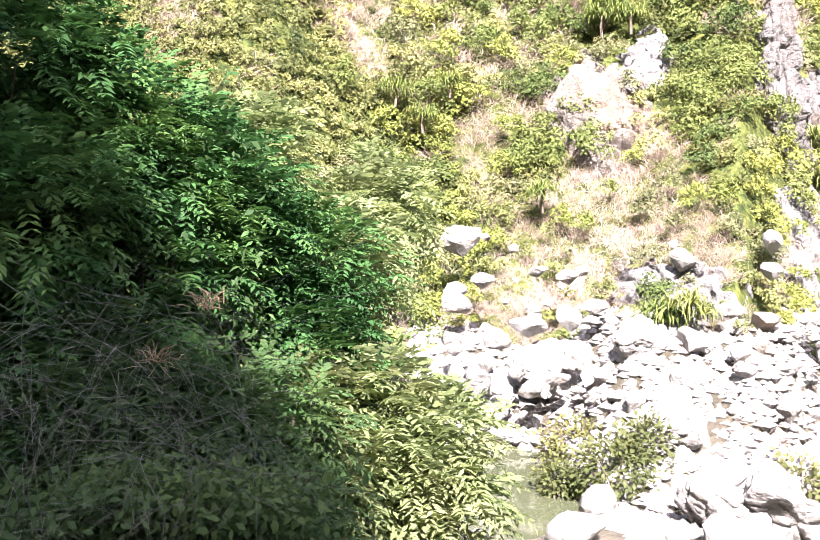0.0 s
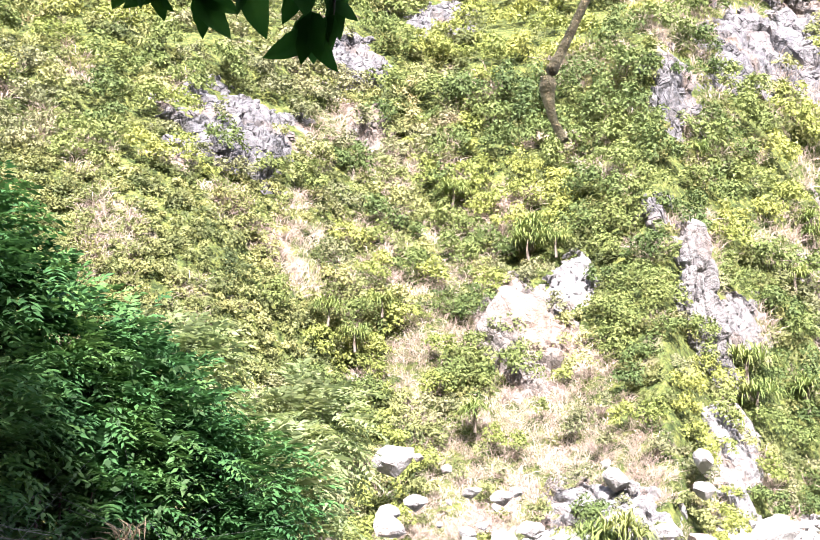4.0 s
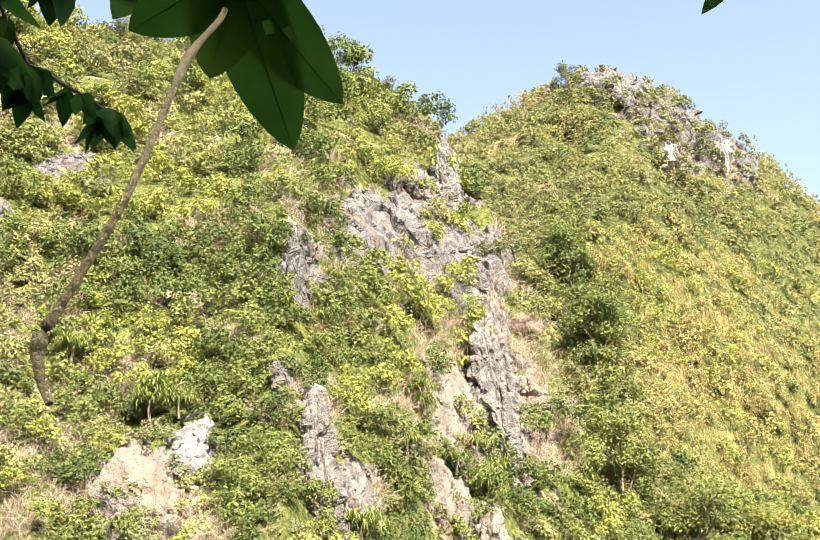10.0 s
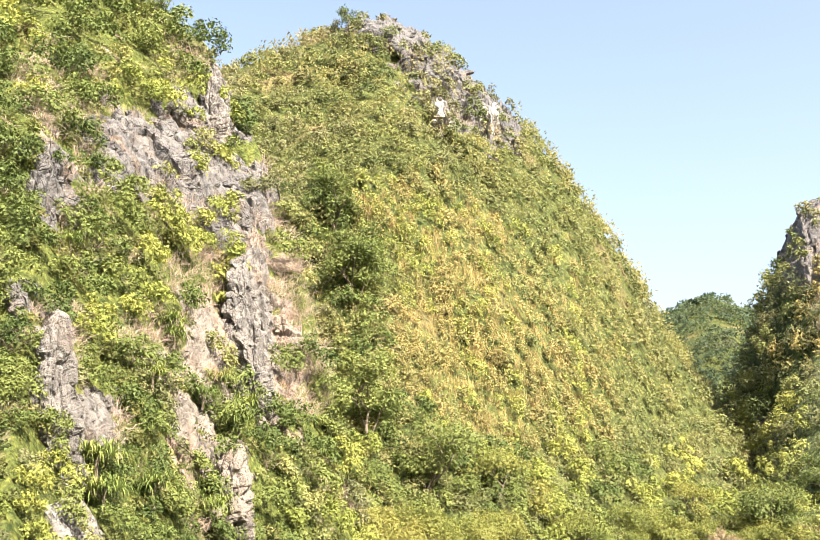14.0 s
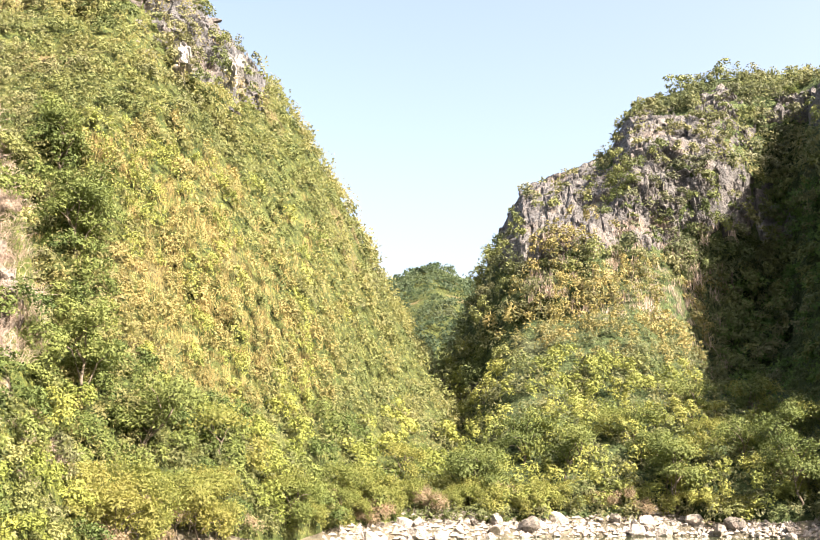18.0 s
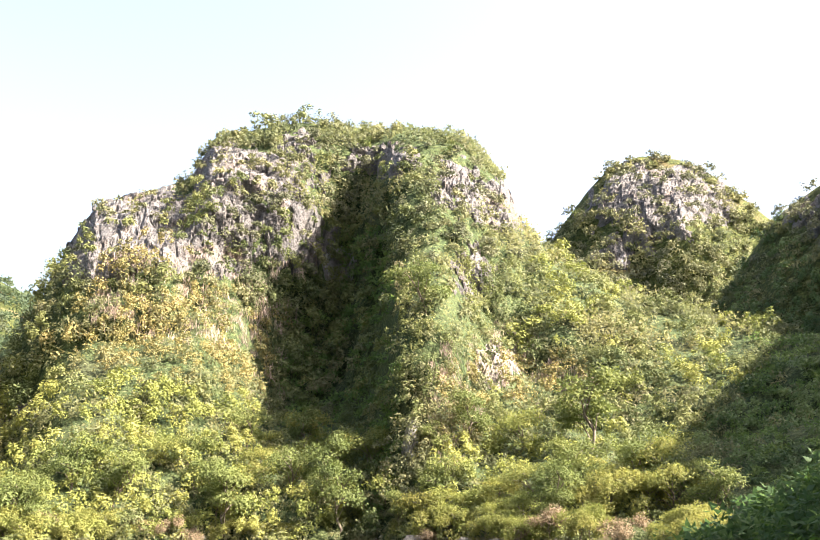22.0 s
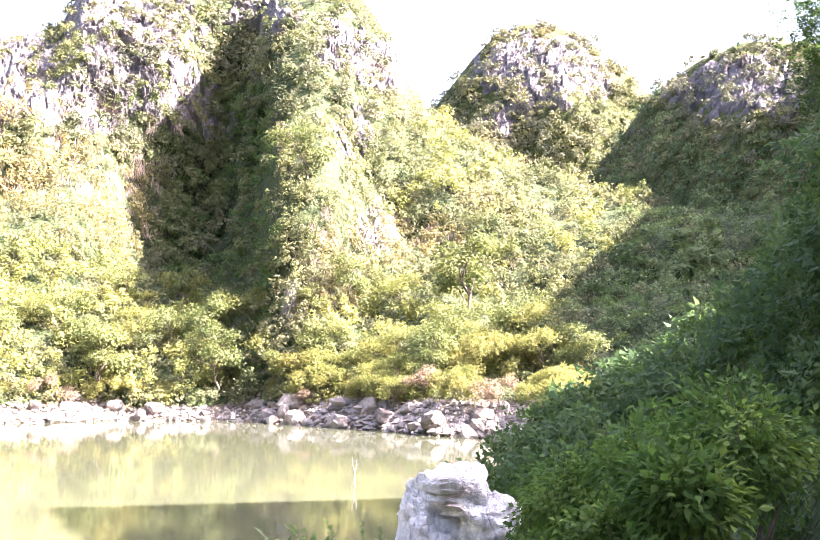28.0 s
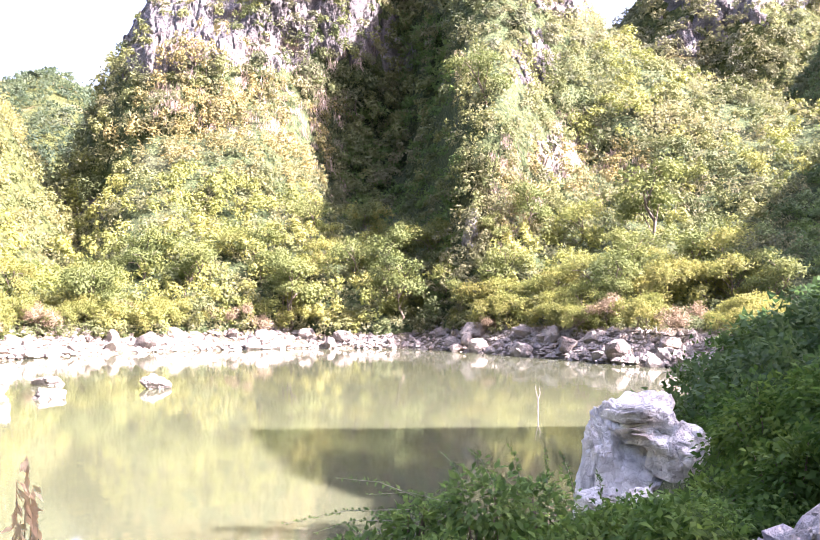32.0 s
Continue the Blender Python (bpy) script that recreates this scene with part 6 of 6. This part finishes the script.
# ---- tree at the edge of the shaded slope ----
edge_p = polar(111.0, 21, 0)
edge_z = 9.0
edge = thing("tree", None, "tall slender tree with drooping dark leaves on a slope", "tree", at=(edge_p[0], edge_p[1], edge_z))
child("trunk", mesh_from("trunk", *tube([(0, 0, -2.5), (0.1, 0, 1.5), (0.0, 0.2, 3.5), (0.3, 0.3, 5.6)], [0.14, 0.12, 0.09, 0.04], 8), BARK), edge)
ends = []
for k in range(16):
    a = rng.uniform(0, 2 * pi)
    s = np.array([0.05, 0.1, rng.uniform(0.8, 5.2)])
    e = s + [cos(a) * rng.uniform(0.4, 1.0), sin(a) * rng.uniform(0.4, 1.0), rng.uniform(0.0, 0.6)]
    child("limb", mesh_from("limb", *tube([s, (s + e) / 2 + [0, 0, 0.2], e], [0.04, 0.025, 0.008], 5), BARK), edge)
    ends += [e, (s + e) / 2]
ends = np.array(ends)
base = np.repeat(ends, 36, 0) + rng.normal(size=(len(ends) * 36, 3)) * 0.3
child("crown", mesh_from("crown", *sprays(base, rng.normal(size=base.shape) + [0, 0, -0.4], np.full(len(base), 0.3), 5, np.full(len(base), 0.1)), LEAF_SHADE), edge)

# ---- branch that hangs over the view ----
LEAF_OVER = foliage("overhanging_leaf", (0.017, 0.068, 0.012), (0.027, 0.095, 0.017), (0.047, 0.125, 0.023), (0.06, 0.125, 0.026), 6, 0.5, 0.9, 0.06)
STALK = bark("green_stalk", (0.26, 0.225, 0.11), (0.44, 0.375, 0.19), 60)


def blade(name, length, width, material, curl=0.25, cup=0.2, rows=9, cols=4):
    """A pointed oval leaf that hangs along -z, curved along its length and cupped across."""
    t = np.linspace(0, 1, rows)
    w = width * 0.5 * np.sin(pi * t ** 0.8) ** 0.8 * (1 - 0.25 * t) + 0.0008
    s = np.linspace(-1, 1, 2 * cols + 1)
    a, b = np.meshgrid(t, s, indexing="ij")
    x = b * w[:, None]
    y = cup * np.abs(x) + curl * length * a ** 2
    z = -length * (a - 0.12 * curl * a ** 3) + 0.04 * np.abs(b) ** 2 * length * np.sin(pi * a)
    return mesh_from(name, np.stack([x, y + 0.0015 * np.sin(9 * a * pi) * np.abs(b), z], -1).reshape(-1, 3), grid_faces(rows, 2 * cols + 1), material)


def seen_from(az, el, r):
    e = radians(el)
    return polar(az, r * cos(e), EYE_Z + r * sin(e))


branch = thing("tree_branch", None, "dark green leafy branch hanging overhead", "branch", at=seen_from(-8, 37, 2.1))
origin = np.array(branch.location)
BLADES = [blade("leaf", 0.105, 0.06, LEAF_OVER, 0.15), blade("leaf", 0.125, 0.066, LEAF_OVER, 0.3), blade("leaf", 0.09, 0.054, LEAF_OVER, -0.1), blade("leaf", 0.115, 0.064, LEAF_OVER, 0.45, 0.35)]
TWIGS = [[(-6.8, 36.3), (-4.6, 27.0), (-3.0, 19.5)], [(-13.0, 35.3), (-11.3, 26.2), (-9.6, 21)], [(-18.6, 32.8), (-14.5, 24.3), (-12.2, 21.5)], [(-9.8, 34.5), (-8.6, 26.6), (-7.0, 22)],
         [(-4.9, 33.9), (-2.6, 25.8), (-1.6, 21)], [(-1.7, 35.6), (2.4, 27.6), (6.7, 25.8), (8.4, 25.0)], [(-3.3, 34.1), (1.1, 27.8), (3.9, 25.6)], [(-13.0, 35.3), (-14.8, 27.0), (-15.0, 22)],
         [(-0.1, 37.1), (3.5, 33.3), (5.0, 31.5)], [(-9.7, 33.3), (-6.5, 26.8), (-4.5, 23.9)], [(-15.2, 33.5), (-13.2, 27.3), (-12.1, 24.5)], [(-6.6, 35.0), (-1.2, 28.8), (1.9, 26.9)],
         [(-2.0, 36), (-1.0, 32), (1.0, 30.5)], [(-8.0, 36), (-4.0, 32), (-2.0, 30)], [(-17, 36), (-15, 31), (-13, 29)]]
for line in TWIGS:
    dist = rng.uniform(1.8, 2.3)
    pts = np.array([seen_from(a, e, dist * 1.0) for a, e in line]) - origin
    tt = np.linspace(0, len(pts) - 1, 12)
    path = np.stack([np.interp(tt, np.arange(len(pts)), pts[:, k]) for k in range(3)], -1)
    path = path + rng.normal(size=path.shape) * 0.008
    twig = child("twig", mesh_from("twig", *tube(path, np.linspace(0.006, 0.002, 12), 5), BARK), branch)
    for j in range(1, 12):
        for s in range(3):
            if rng.uniform() < 0.12:
                continue
            leaf = child("leaf", BLADES[int(rng.integers(4))], twig)
            size = rng.uniform(0.6, 0.98)
            spin = rng.uniform(0, 360)
            leaf.matrix_basis = Matrix.Translation(path[j]) @ pose(0, 0, 0, 0, 0, spin) @ pose(0, 0, 0, rng.uniform(10, 65), 0, 0) @ pose(0, 0, 0, 0, 0, rng.uniform(0, 360)) @ Matrix.Scale(size, 4)

for k, (az, el, r, size, lean) in enumerate([(9.2, 33.4, 1.5, 1.25, 8), (10.6, 33.2, 1.5, 1.2, -20), (8.6, 34, 1.5, 0.9, 20), (11.5, 34, 1.5, 1.0, -40)]):
    p = seen_from(az, el, r)
    sprig = thing("hanging_leaf", None, "dark green leaf hanging overhead", "leaf", "single leaves overhead", at=p)
    child("leaf", BLADES[k % 4], sprig).matrix_basis = pose(0, 0, 0, 0, 0, -az + 180) @ pose(0, 0, 0, 0, lean, 0) @ Matrix.Scale(size, 4)
    child("stalk", mesh_from("stalk", *tube([(0, 0, 0), (0.005, 0, 0.05), (0.0, 0, 0.12)], 0.0015, 5), STALK), sprig)

# one large lobed leaf close by, with its long stalk hanging below it
LEAF_BIG = foliage("lobed_leaf", (0.026, 0.09, 0.015), (0.042, 0.125, 0.02), (0.07, 0.15, 0.024), (0.1, 0.145, 0.026), 9, 0.6, 0.95, 0.05)
hub = seen_from(16.3, 32.7, 1.0)
big = thing("lobed_leaf", None, "large dark green lobed leaf with a few holes, hanging overhead", "leaf", at=hub)
face = radians(16.3)
right, ahead = np.array([cos(face), -sin(face), 0]), np.array([sin(face), cos(face), 0])
upward = np.array([0, 0, cos(radians(30))]) - sin(radians(30)) * ahead
for k, (x, z, width, holes) in enumerate([(-245, 5, 130, ()), (-185, -160, 150, ()), (-40, -235, 150, ()), (118, -372, 165, ((4, 5),)), (208, -275, 150, ((3, 3), (6, 4))), (215, 40, 150, ()), (60, 260, 150, ()), (-150, 200, 140, ())]):
    length = math.hypot(x, z) * 0.000525
    w = width * 1.3 * 0.000525
    n, c = 15, 9
    t = np.linspace(0, 1, n)
    half = w * 0.5 * 1.55 * (t + 0.05) ** 0.5 * (1.0 - t) ** 0.8 + 0.0005
    s = np.linspace(-1, 1, c)
    a, b = np.meshgrid(t, s, indexing="ij")
    along = unit(np.array([x, 0, z], float))
    across = np.array([-along[2], 0, along[0]])
    flat_xy = along[None, None] * (a * length)[..., None] + across[None, None] * (b * half[:, None])[..., None]
    depth = 0.006 * k * 0.4 - 0.05 * a ** 2 * length * 4 + 0.12 * np.abs(b) * half[:, None]
    pts = flat_xy[..., 0, None] * right + flat_xy[..., 2, None] * upward + depth[..., None] * ahead
    faces = grid_faces(n, c)
    gone = {i * (c - 1) + j for i, j in holes}
    faces = np.array([q for m, q in enumerate(faces) if m not in gone])
    lobe = child("lobe", mesh_from("lobe", pts.reshape(-1, 3), faces, LEAF_BIG), big)
    child("vein", mesh_from("vein", *tube(pts[:, c // 2] - 0.001 * ahead, np.linspace(0.0012, 0.0004, n), 5), LEAF_BIG), lobe)
STEM = [(16.3, 32.7), (15.7, 29.8), (14.7, 26.0), (13.9, 20.1), (12.5, 15.3), (10.2, 10.2), (8.7, 7.0), (9.1, 4.7), (9.8, 3.3)]
reach = np.array([1.01, 1.03, 0.62, 0.47, 0.43, 0.41, 0.395, 0.39, 0.385])
pts = np.array([seen_from(a, e, r) for (a, e), r in zip(STEM, reach)]) - hub
tt = np.linspace(0, len(pts) - 1, 40)
path = np.stack([np.interp(tt, np.arange(len(pts)), pts[:, k]) for k in range(3)], -1)
path[1:-1] = (path[:-2] + 2 * path[1:-1] + path[2:]) / 4
path[1:-1] = (path[:-2] + 2 * path[1:-1] + path[2:]) / 4
rad = 0.0032 + 0.0018 * smooth(1, 6, tt) + 0.0035 * np.exp(-((tt - 6.1) / 0.4) ** 2) - 0.001 * smooth(6.5, 8, tt) + 0.0022 * np.exp(-((tt - 2.1) / 0.25) ** 2)
rad = rad * np.interp(tt, np.arange(len(reach)), reach)
child("stalk", mesh_from("stalk", *tube(path, rad, 8), STALK), big, "olive-brown knobbly stalk")
for az, el, r, lean in [(25.6, 33.6, 1.4, -20), (35.0, 33.4, 1.4, 10), (37.9, 33.0, 1.4, -15), (46.9, 29.6, 1.4, -50)]:
    p = seen_from(az, el, r)
    sprig = thing("hanging_leaf", None, "small leaf tip hanging overhead", "leaf", "single leaves overhead", at=p)
    child("leaf", BLADES[2], sprig).matrix_basis = pose(0, 0, 0, 0, 0, -az + 180) @ pose(0, 0, 0, 0, lean, 0) @ Matrix.Scale(0.45, 4)
    child("stalk", mesh_from("stalk", *tube([(0, 0, 0), (0.01, 0, 0.08), (0.0, 0, 0.25)], 0.0012, 5), STALK), sprig)
